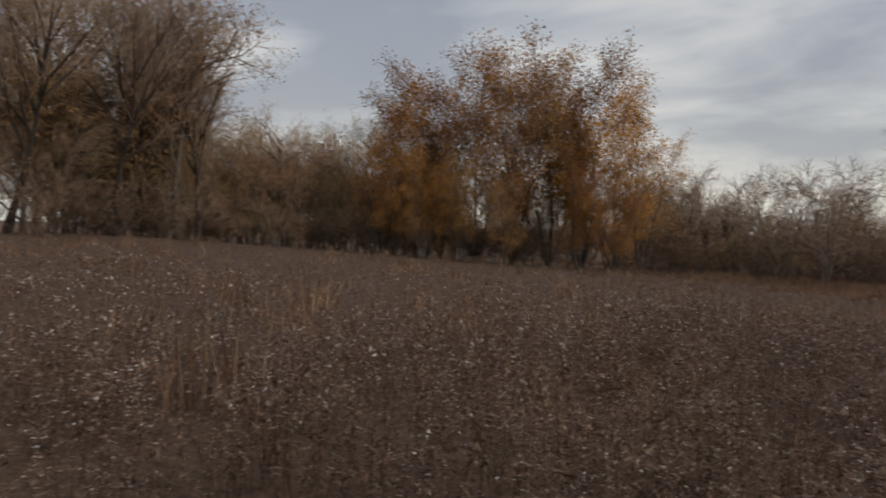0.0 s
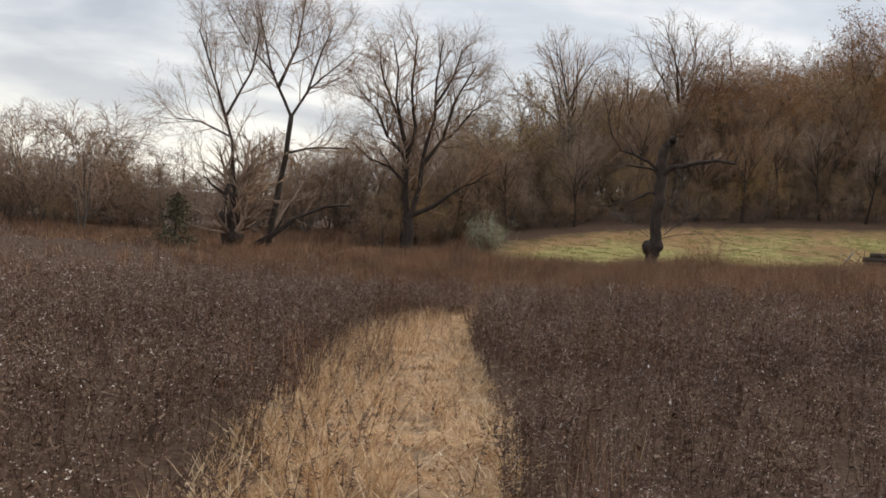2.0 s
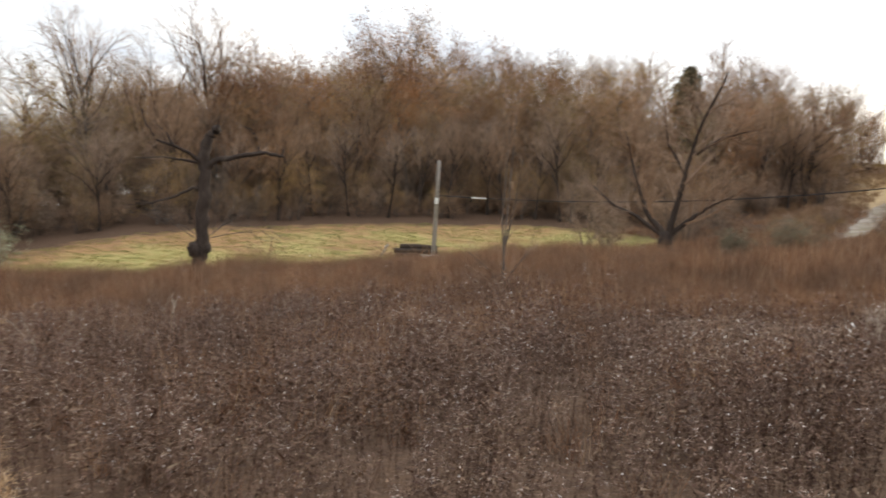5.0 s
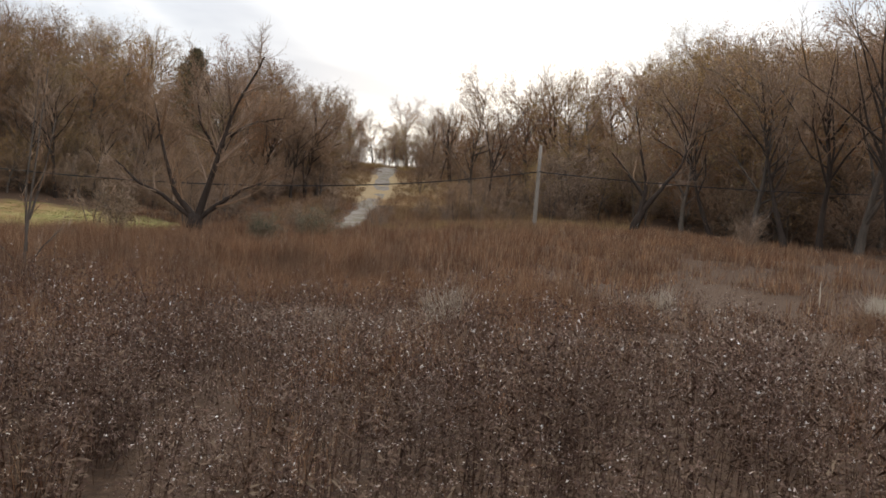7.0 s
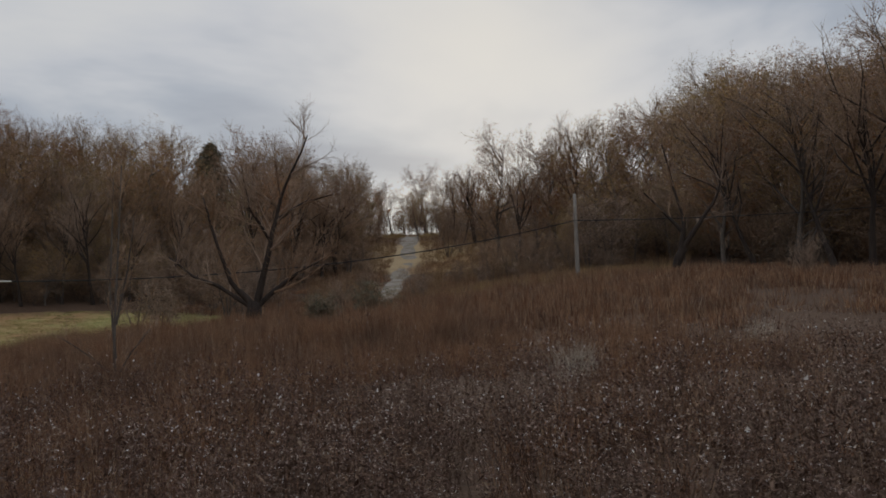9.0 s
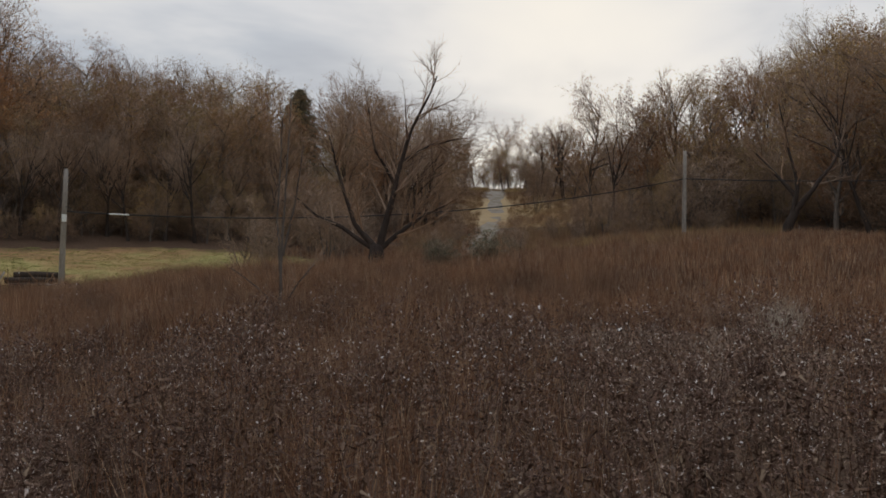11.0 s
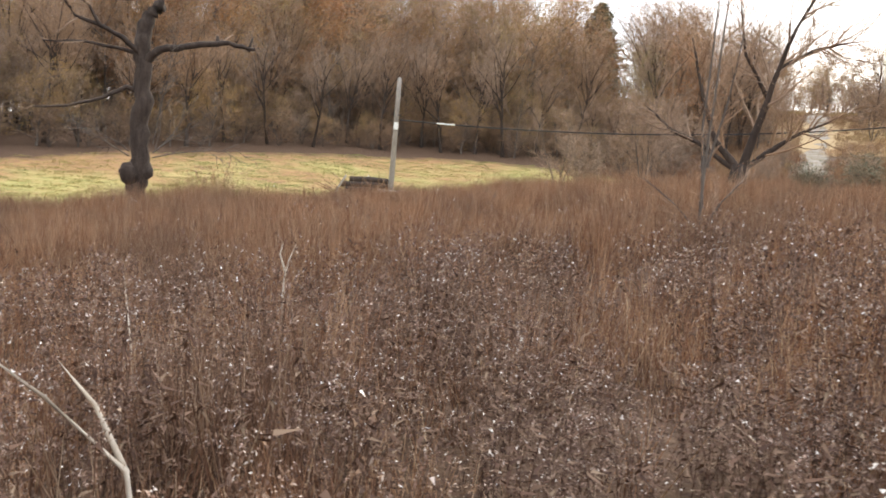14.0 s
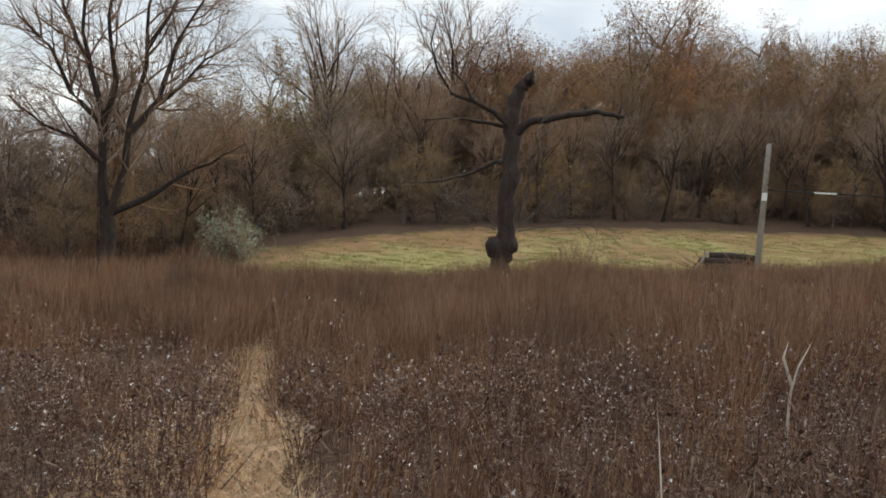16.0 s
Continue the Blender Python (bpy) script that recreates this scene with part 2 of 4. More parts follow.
M_LEAF_GOLD = material("golden_leaves", blades([(0.0, (0.28, 0.11, 0.025)), (0.5, (0.5, 0.22, 0.045)), (1.0, (0.62, 0.33, 0.08))],
                                               [(0.0, (0.22, 0.12, 0.04)), (1.0, (0.42, 0.23, 0.07))], 0.15, ((1.0, 0.9, 0.8), (1.3, 1.3, 1.1), (0.8, 0.75, 0.8), (1.2, 1.1, 1.0))))
M_LEAF_OLIVE = material("olive_leaves", blades([(0.0, (0.223, 0.17, 0.0733)), (0.6, (0.38, 0.286, 0.124)), (1.0, (0.497, 0.353, 0.161))], trees=((0.55, 0.53, 0.55), (1.1, 0.95, 0.85), (0.8, 0.82, 0.85), (1.15, 1.0, 0.88), (0.75, 0.62, 0.6))))
M_NEEDLE = material("dark_needles", blades([(0.0, (0.0725, 0.0702, 0.0432)), (0.7, (0.145, 0.127, 0.0756)), (1.0, (0.246, 0.195, 0.121))]))
M_SAGE = material("sage_leaves", blades([(0.0, (0.16, 0.16, 0.1)), (0.6, (0.28, 0.28, 0.18)), (1.0, (0.4, 0.4, 0.27))]))
M_POLE = material("weathered_pole", bark((0.187, 0.159, 0.132), (0.403, 0.359, 0.31), 10.0), 0.9, (20.0, 0.6, 0.01))
M_WIRE = material("black_cable", lambda n: n.ramp(n.noise(place(n), 3.0), [(0.3, (0.015, 0.015, 0.016)), (0.7, (0.03, 0.03, 0.032))]), 0.6)
M_WHITE = material("white_metal", lambda n: n.ramp(n.noise(place(n), 12.0), [(0.3, (0.6, 0.6, 0.58)), (0.7, (0.82, 0.82, 0.8))]), 0.5)
M_STONE = material("pale_stone", lambda n: n.ramp(n.noise(place(n), 8.0), [(0.3, (0.4, 0.37, 0.33)), (0.7, (0.65, 0.62, 0.57))]), 0.9, (12.0, 0.7, 0.03))
M_PALE_STEM = material("bleached_stem", lambda n: n.ramp(n.noise(place(n), 9.0), [(0.3, (0.4, 0.33, 0.25)), (0.7, (0.62, 0.55, 0.45))]), 0.8)


# ---- the lie of the land ----
KNOTS = [(0, -4, 0.23), (0, 0, 0.0), (0, 6, -0.38), (0, 12, -0.8), (0, 18, -1.27), (-0.5, 22, -1.6), (1, 30, -2.05), (1, 37, -2.2), (9.5, 43.5, -1.6),
         (-4.7, 61.8, -2.7), (-12.7, 42.6, -2.1), (30.5, 57.5, -0.6), (28.5, 32, 0.55), (13.6, 23.8, -0.55), (32, 6.3, -0.1), (66.8, 28.8, 3.7),
         (78.6, 22.7, 4.1), (64, 11.5, 2.9), (62, -8, 2.3), (50, 4, 1.8), (54, 78, 4.0), (30, 86, 3.0), (10, 83, 1.0), (34.9, 30, 0.9), (67, 48.6, 2.2), (110, 69, 9.3), (165, 97, 19.5),
         (-70, 60, -2.9), (-56, 80, -3.6), (-70, 20, -0.3), (-22, 42, -2.2), (-30, 70, -3.4), (-25, 15, -0.9), (95, 3, 5.2), (140, 12, 19.0),
         (120, -45, 12.0), (55, 122, 13.0), (95, 135, 22.0), (-15, 135, -2.0), (0, -55, 1.5), (-60, 190, -4.5), (-140, 130, -5.0), (-150, 30, -1.5), (0, 240, -3.0), (-110, -60, 0.0)]
KNOT_X, KNOT_Y, KNOT_Z = np.array(KNOTS).T


def bowl(dx, dy):
    return np.sqrt(dx * dx + dy * dy + 64.0)


KNOT_W = np.linalg.solve(bowl(KNOT_X[:, None] - KNOT_X, KNOT_Y[:, None] - KNOT_Y), KNOT_Z)


def land(x, y):
    """Height of the ground at x, y (numbers or arrays)."""
    x, y = np.asarray(x, float), np.asarray(y, float)
    z = np.clip((bowl(x[..., None] - KNOT_X, y[..., None] - KNOT_Y) * KNOT_W).sum(-1), -6, 32)
    far = np.clip((np.hypot(x - 10, y - 20) - 220) / 400, 0, 1)
    rough = 0.05 * np.sin(x * 0.9 + 1.3 * np.sin(y * 0.5)) * np.sin(y * 0.8 + 0.7) + 0.02 * np.sin(x * 2.7 + y * 1.9)
    far = far * far * (3 - 2 * far)
    return (z + rough) * (1 - far) - 9.0 * far


PATH_Y = [-12, 0, 5, 8.4, 10.7, 13, 17, 18.6, 20, 21, 23.3, 26, 29, 32, 34.5]
PATH_LEFT = [-1.4, -1.2, -1.2, -1.6, -1.65, -1.75, -1.75, -1.65, -1.4, -1.2, -0.8, -0.3, 0.15, 0.6, 1.2]
PATH_RIGHT = [0.55, 0.5, 0.44, 0.26, 0.12, 0.0, -0.05, 0.0, 0.36, 0.62, 0.74, 0.92, 1.05, 1.3, 1.5]


def path_middle(y):
    return (np.interp(y, PATH_Y, PATH_LEFT) + np.interp(y, PATH_Y, PATH_RIGHT)) / 2


def path_half(y):
    return (np.interp(y, PATH_Y, PATH_RIGHT) - np.interp(y, PATH_Y, PATH_LEFT)) / 2


TRACK = [(58.0, 43.8), (67.2, 48.6), (80.0, 54.5), (96.0, 62.0), (118.0, 73.0), (142.0, 85.5), (166.0, 97.2)]


def on_track(x, y):
    """Distance from the gravel track's middle line."""
    best = np.full(np.shape(x), 1e9)
    for (ax, ay), (bx, by) in zip(TRACK, TRACK[1:]):
        k = np.clip(((x - ax) * (bx - ax) + (y - ay) * (by - ay)) / ((bx - ax) ** 2 + (by - ay) ** 2), 0, 1)
        best = np.minimum(best, np.hypot(x - ax - k * (bx - ax), y - ay - k * (by - ay)))
    return best


def in_meadow(x, y):
    return np.hypot((x - 28.5) / 29.5, (y - 61.5) / 17.0)


def mesh_of(name, verts, faces, mat, smooth=False):
    data = bpy.data.meshes.new(name)
    data.from_pydata(verts, [], faces)
    data.materials.append(mat)
    if smooth:
        data.polygons.foreach_set("use_smooth", [True] * len(data.polygons))
    data.update()
    return data


def sheet_of(name, xs, ys, mat, lift=0.0):
    """A grid of ground over rows xs[i][j], ys[i][j]."""
    zs = land(xs, ys) + lift
    rows, cols = xs.shape
    verts = np.stack([xs, ys, zs], -1).reshape(-1, 3).tolist()
    faces = [(i * cols + j, i * cols + j + 1, (i + 1) * cols + j + 1, (i + 1) * cols + j) for i in range(rows - 1) for j in range(cols - 1)]
    return new(name, mesh_of(name, verts, faces, mat, True))


steps = np.sinh(np.linspace(-6.2, 6.2, 171)) * 4.0
gx, gy = np.meshgrid(steps + 6.0, steps + 14.0)
tagged(sheet_of("ground", gx, gy, M_GROUND), "brown leaf litter and rough grass over gently rolling ground", "ground", kind="structure")

py = np.linspace(-10, 34.4, 180)
across = np.linspace(-1, 1, 13)
edge = path_half(py) * (1 + 0.1 * np.sin(py * 2.3) + 0.06 * np.sin(py * 5.1 + 1))
px = path_middle(py)[:, None] + edge[:, None] * across[None, :]
tagged(sheet_of("path", px, np.repeat(py[:, None], 13, 1), M_STRAW, 0.02), "trodden footpath of pale straw through tall dry growth", "path", kind="structure")

tx, ty = [], []
for i in np.linspace(0, len(TRACK) - 1.001, 70):
    k, f = int(i), i - int(i)
    (ax, ay), (bx, by) = TRACK[k], TRACK[k + 1]
    side = Vector((by - ay, ax - bx)).normalized()
    half = (0.8 + 0.12 * i) * (1 + 0.22 * math.sin(i * 7.0) + 0.15 * math.sin(i * 17.0))
    tx.append([ax + f * (bx - ax) + side.x * half * a for a in np.linspace(-1, 1, 7)])
    ty.append([ay + f * (by - ay) + side.y * half * a for a in np.linspace(-1, 1, 7)])
tagged(sheet_of("gravel_track", np.array(tx), np.array(ty), M_TRACK, 0.05), "pale gravel farm track climbing the hillside", "track", kind="structure")


# ---- the tall dry field, grown from a few plant shapes ----
def scatter(name, mat, templates, xs, ys, heights, rng, lift=0.0, lean=0.12):
    """One mesh of many plants: templates are (verts, triangles) of plants one metre tall."""
    pick = rng.integers(0, len(templates), len(xs))
    zs = land(xs, ys) + lift
    all_v, all_f, base = [], [], 0
    for k, (tv, tf) in enumerate(templates):
        at = np.nonzero(pick == k)[0]
        if not len(at):
            continue
        turn, h = rng.uniform(0, 2 * np.pi, len(at)), heights[at]
        c, s = np.cos(turn), np.sin(turn)
        wide = (0.75 + 0.25 * h)[:, None]
        vx = (tv[:, 0] * c[:, None] - tv[:, 1] * s[:, None]) * wide
        vy = (tv[:, 0] * s[:, None] + tv[:, 1] * c[:, None]) * wide
        vz = tv[:, 2] * h[:, None]
        vx = vx + vz * rng.normal(0, lean, len(at))[:, None] + xs[at][:, None]
        vy = vy + vz * rng.normal(0, lean, len(at))[:, None] + ys[at][:, None]
        all_v.append(np.stack([vx, vy, vz + zs[at][:, None]], -1).reshape(-1, 3))
        all_f.append((tf[None] + (np.arange(len(at)) * len(tv))[:, None, None] + base).reshape(-1, 3))
        base += len(at) * len(tv)
    v, f = np.concatenate(all_v), np.concatenate(all_f)
    data = bpy.data.meshes.new(name)
    data.vertices.add(len(v))
    data.vertices.foreach_set("co", v.ravel())
    data.loops.add(f.size)
    data.loops.foreach_set("vertex_index", f.ravel().astype(np.int32))
    data.polygons.add(len(f))
    data.polygons.foreach_set("loop_start", np.arange(0, f.size, 3, dtype=np.int32))
    data.update(calc_edges=True)
    data.materials.append(mat)
    return new(name, data)


def stalk_shape(rng, leaves):
    """A dead goldenrod's stem with shrivelled, hanging leaves."""
    v, f = [], []
    bend = rng.normal(0, 0.05, 2)
    w = 0.0028
    for x, y, z in ((0, 0, 0.0), (bend[0], bend[1], 0.5), (bend[0] * 2.4, bend[1] * 2.4, 0.93)):
        v += [(x - w, y - w, z), (x + w, y - w, z), (x, y + w, z)]
        w *= 0.75
    for o in (0, 3):
        for a, b in ((0, 1), (1, 2), (2, 0)):
            f += [(o + a, o + b, o + 3 + b), (o + a, o + 3 + b, o + 3 + a)]
    for _ in range(leaves):
        z, a = rng.uniform(0.12, 0.88), rng.uniform(0, 6.28)
        x, y, l = bend[0] * z * 2.4, bend[1] * z * 2.4, rng.uniform(0.03, 0.085)
        o = len(v)
        dx, dy = math.cos(a), math.sin(a)
        v += [(x - dy * 0.009, y + dx * 0.009, z), (x + dy * 0.009, y - dx * 0.009, z - 0.01), (x + dx * l, y + dy * l, z + l * rng.uniform(-1.2, 0.7))]
        f.append((o, o + 1, o + 2))
    return np.array(v, float), np.array(f)


def head_shape(rng, tufts, spread=0.07, size=0.016, long=0.5):
    """The feathery seed head: small tufts strung along a few arching side sprays of uneven length."""
    v, f = [], []
    sprays = [(rng.uniform(0, 6.28), 1.0 - long * rng.uniform(0.0, 1.0) ** 1.2, spread * rng.uniform(0.5, 2.2)) for _ in range(9)]
    for i in range(tufts):
        a, z, reach = sprays[i % 9]
        k = rng.uniform(0, 1)
        r = reach * k + 0.006
        c = np.array([math.cos(a) * r, math.sin(a) * r, z + reach * (0.9 * k - 1.0 * k * k) - 0.02]) + rng.normal(0, 0.011, 3)
        o = len(v)
        v += [tuple(c + p) for p in rng.uniform(-1.7 * size, 1.7 * size, (3, 3)) * (1, 1, 1.3)]
        f.append((o, o + 1, o + 2))
    return np.array(v, float), np.array(f)


def tuft_shape(rng, count, spread, width, droop=0.25):
    """A tuft of upright grass blades."""
    v, f = [], []
    for _ in range(count):
        a, r, h = rng.uniform(0, 6.28), spread * math.sqrt(rng.uniform()), rng.uniform(0.55, 1.0)
        x, y = math.cos(a) * r, math.sin(a) * r
        dx, dy = rng.normal(0, droop * 0.5, 2)
        ca, sa = math.cos(a * 7) * width, math.sin(a * 7) * width
        o = len(v)
        v += [(x - ca, y - sa, 0), (x + ca, y + sa, 0), (x + dx, y + dy, h)]
        f.append((o, o + 1, o + 2))
    return np.array(v, float), np.array(f)


def spots(rng, count, x0, x1, y0, y1, keep):
    xs, ys = rng.uniform(x0, x1, count), rng.uniform(y0, y1, count)
    ok = keep(xs, ys)
    return xs[ok], ys[ok]


def off_path(x, y, extra=0.0):
    # the line that is walked stays clear of stems, and past the bend the left side is half overgrown
    worn = (x > -0.6) & (x < np.interp(y, [-8, 8, 11, 14, 18], [0.36, 0.36, 0.3, 0.24, 0.24]) + 0.2 * np.exp(-((y - 8.4) / 1.2) ** 2)) & (y > -8) & (y < 18.3)
    overgrown = (y > 19.0) & (x < np.interp(y, PATH_Y, PATH_RIGHT) - 0.55) & (clumped(x, y, 6.3) > 0.48)
    return ~worn & (overgrown | (np.abs(x - path_middle(y)) > path_half(y) * (1 + 0.06 * np.sin(y * 2.3) + 0.05 * np.sin(y * 6.1)) + extra))


def clumped(x, y, s):
    return 0.5 + 0.5 * np.sin(x * s + 2.0 * np.sin(y * s * 0.6 + 1)) * np.sin(y * s * 1.3 + 1.5 * np.sin(x * s * 0.7))


def beyond(x, y):
    """Metres past the line where the goldenrod gives way to rust-red grass."""
    return (y - np.interp(x, [-60, -12, 0, 4.6, 17.6, 36, 60, 80], [75, 44, 29, 22.5, 16.6, 11.0, 6.0, 4.0])) * 0.85


def reddens(x, y):
    """How far the rust-red grass has taken over."""
    return np.clip(0.42 + beyond(x, y) / 13 + 1.1 * (clumped(x + 9, y - 4, 0.37) - 0.5) + 0.6 * (clumped(x, y, 1.1) - 0.5), 0.03, 1)


def tall(x, y, rng):
    drift = np.clip(clumped(x + 9, y - 4, 0.31) * 2.2 - 0.6, 0, 1)
    bank = 0.16 * np.clip(beyond(x, y) / 4, 0, 1)
    return (0.4 + 0.3 * clumped(x, y, 0.75) + 0.24 * clumped(x - 5, y + 2, 2.1) + 0.22 * drift + bank) * rng.uniform(0.62, 1.12, len(x))


rng = np.random.default_rng(7)
near = lambda x, y: off_path(x, y) & (on_track(x, y) > 1.3)
field = lambda x, y: near(x, y) & (in_meadow(x, y) > 0.93) & ~((y > 66) & (x > 2) & (x < 62))
STALKS = [stalk_shape(rng, 24) for _ in range(8)]
HEADS = [head_shape(rng, 124, 0.075, 0.005, 0.5) for _ in range(10)]
MID_HEADS = [head_shape(rng, 28, 0.09, 0.0105, 0.52) for _ in range(10)]
FAR_HEADS = [head_shape(rng, 12, 0.1, 0.02) for _ in range(6)]
FAR_STALKS = [stalk_shape(rng, 8) for _ in range(5)]
TUFTS = [tuft_shape(rng, 34, 0.2, 0.005, 0.3) for _ in range(6)]
FAR_TUFTS = [tuft_shape(rng, 20, 0.5, 0.017) for _ in range(6)]
SHORT = [tuft_shape(rng, 18, 0.2, 0.006, 0.35) for _ in range(5)]


def sow(name, label, mats, xs, ys, hs, seed, shapes, lean=0.12, what="dry weeds"):
    for mat, shape_set, ending, words in zip(mats, shapes, ("_stems", "_seed_heads"), ("stems", "seed heads")):
        tagged(scatter(name + ending, mat, shape_set, xs, ys, hs, np.random.default_rng(seed), lean=lean), label % words, what, kind="stuff")


# close growth on both sides of the path
inner = lambda x, y: (x > -10) & (x < 14) & (y > -6) & (y < 30)
# the stems stand in small stools, each of its own height
cx, cy = rng.uniform(-10, 14, 8600), rng.uniform(-6, 30, 8600)
stool = np.repeat(rng.uniform(0.7, 1.18, 8600), 6)
xs, ys = np.repeat(cx, 6) + rng.normal(0, 0.085, 51600), np.repeat(cy, 6) + rng.normal(0, 0.085, 51600)
ok = near(xs, ys)
xs, ys, stool = xs[ok], ys[ok], stool[ok]
keep = rng.uniform(0, 1, len(xs)) < np.clip(1.9 - np.hypot(xs * 1.1, np.maximum(0, np.abs(ys - 8) - 9)) / 9, 0.35, 1) * (1 - 0.75 * reddens(xs, ys)) * (0.22 + 1.1 * clumped(xs + 3, ys, 2.1))
xs, ys = xs[keep], ys[keep]
hs = tall(xs, ys, rng) * stool[keep]
close = (xs > -4.5) & (xs < 5.5) & (ys > -3) & (ys < 23)
GREY = "dead brown goldenrod %s with grey fluff beside the path"
sow("goldenrod", GREY, (M_STALK, M_FLUFF), xs[close], ys[close], hs[close], 11, (STALKS, HEADS))
sow("outer_goldenrod", GREY, (M_STALK, M_FLUFF), xs[~close], ys[~close], hs[~close], 21, (FAR_STALKS, MID_HEADS))
# the rest of the field
xs, ys = spots(rng, 90000, -72, 70, -22, 76, lambda x, y: field(x, y) & ~inner(x, y))
keep = rng.uniform(0, 1, len(xs)) < np.clip(1.5 - np.hypot(xs + 3, ys - 9) / 26, 0.16, 1) * (1 - 0.7 * reddens(xs, ys))
xs, ys = xs[keep], ys[keep]
sow("far_goldenrod", "dead brown goldenrod %s across the open field", (M_STALK, M_FLUFF), xs, ys, tall(xs, ys, rng), 12, (FAR_STALKS, FAR_HEADS))


# rust-red grass, thickest towards the meadow and along the foot of the slope
mid = lambda x, y: (x > -14) & (x < 26) & (y > 2) & (y < 44)
xs, ys = spots(rng, 34000, -14, 26, 2, 44, lambda x, y: field(x, y) & ((np.abs(x) > 0.8) | (y > 19)) & (rng.uniform(0, 1, len(x)) < reddens(x, y)))
tagged(scatter("russet_grass", M_RUSSET, TUFTS, xs, ys, tall(xs, ys, rng) * (0.82 + 0.4 * clumped(xs, ys + 3, 1.3)) + 0.55 * np.clip(beyond(xs, ys) / 5, 0, 1) * clumped(xs + 1, ys, 0.5) ** 1.5, np.random.default_rng(13), lean=0.16), "rust-red dry bunch grass in the tall field", "grass", kind="stuff")
xs, ys = spots(rng, 46000, -72, 90, -22, 80, lambda x, y: field(x, y) & ~mid(x, y) & (rng.uniform(0, 1, len(x)) < reddens(x, y) * np.clip(1.6 - np.hypot(x - 5, y - 20) / 70, 0.4, 1)))
tagged(scatter("far_russet_grass", M_RUSSET, FAR_TUFTS, xs, ys, tall(xs, ys, rng) * 0.6 + 0.75 * clumped(xs + 1, ys, 0.5) ** 1.5, np.random.default_rng(14)), "rust-red dry grass along the far field edge", "grass", kind="stuff")
# stubble on the path, thicker along its edges, and short grass on the meadow
from_middle = lambda x, y: (x - path_middle(y)) / path_half(y)
xs, ys = spots(rng, 13000, -3.2, 2.4, -3, 38, lambda x, y: (np.abs(from_middle(x, y)) < 1.25) & (rng.uniform(0, 1, len(x)) < 0.2 + 0.8 * np.abs(from_middle(x, y)) ** 2))
tagged(scatter("path_stubble", M_STUBBLE, SHORT, xs, ys, rng.uniform(0.04, 0.2, len(xs)), np.random.default_rng(15)), "trampled straw and pale stubble on the path", "grass", kind="stuff")
leaf_bits = [tuft_shape(rng, 9, 0.2, 0.018, 0.13) for _ in range(5)]
xs, ys = spots(rng, 4200, -3.0, 2.2, -3, 34, lambda x, y: np.abs(from_middle(x, y)) < 1.05)
tagged(scatter("leaf_litter", M_LITTER, leaf_bits, xs, ys, rng.uniform(0.015, 0.06, len(xs)), np.random.default_rng(18), lift=0.022), "curled dry leaves and straw bits on the path", "leaf litter", kind="stuff")
xs, ys = spots(rng, 5200, -3.0, 1.4, -2, 33, lambda x, y: (from_middle(x, y) < 0.15) & (from_middle(x, y) > -1.2) & (rng.uniform(0, 1, len(x)) < 0.25 + 0.5 * clumped(x, y, 2.3)))
tagged(scatter("path_straw", M_STUBBLE, SHORT, xs, ys, rng.uniform(0.12, 0.42, len(xs)), np.random.default_rng(27), lean=0.2), "pale standing straw along the overgrown side of the path", "grass", kind="stuff")
xs, ys = spots(rng, 6500, -3.2, 2.2, -2, 34, lambda x, y: (np.abs(from_middle(x, y) + 0.15) < 1.2) & (rng.uniform(0, 1, len(x)) < np.where(from_middle(x, y) < -0.1, 0.85, 0.08)))
tagged(scatter("path_stalks", M_STALK, STALKS, xs, ys, rng.uniform(0.15, 0.5, len(xs)), np.random.default_rng(17), lean=0.2), "thin broken brown stalks standing on the path", "dry weeds", kind="stuff")
xs, ys = spots(rng, 9000, -2, 60, 43, 80, lambda x, y: in_meadow(x, y) < 0.97)
tagged(scatter("meadow_grass", M_MEADOW, FAR_TUFTS, xs, ys, rng.uniform(0.06, 0.2, len(xs)), np.random.default_rng(16)), "short yellow-green grass of the mown meadow", "grass", kind="stuff")


# rough grass on the far hillside
xs, ys = spots(rng, 15000, 58, 185, 24, 118, lambda x, y: (on_track(x, y) > 2.2) & (y < 0.62 * x + 16))
tagged(scatter("hillside_grass", M_HILL, FAR_TUFTS, xs, ys, rng.uniform(0.5, 1.3, len(xs)), np.random.default_rng(19), lean=0.2), "rough brown and straw-yellow grass on the hillside", "grass", kind="stuff")


xs, ys = spots(rng, 1500, 90, 136, 44, 70, lambda x, y: np.hypot((x - 112) / 19, (y - 56) / 8) < 1 + 0.3 * (clumped(x, y, 0.4) - 0.5))
tagged(scatter("straw_field", M_STUBBLE, FAR_TUFTS, xs, ys, rng.uniform(0.4, 0.8, len(xs)), np.random.default_rng(20), lean=0.2), "patch of straw-yellow grass high on the hillside", "grass", kind="stuff")


# ---- trees ----
def part(name, data, parent, label=""):
    ob = new(name, data)
    ob.parent = parent
    return tagged(ob, label)


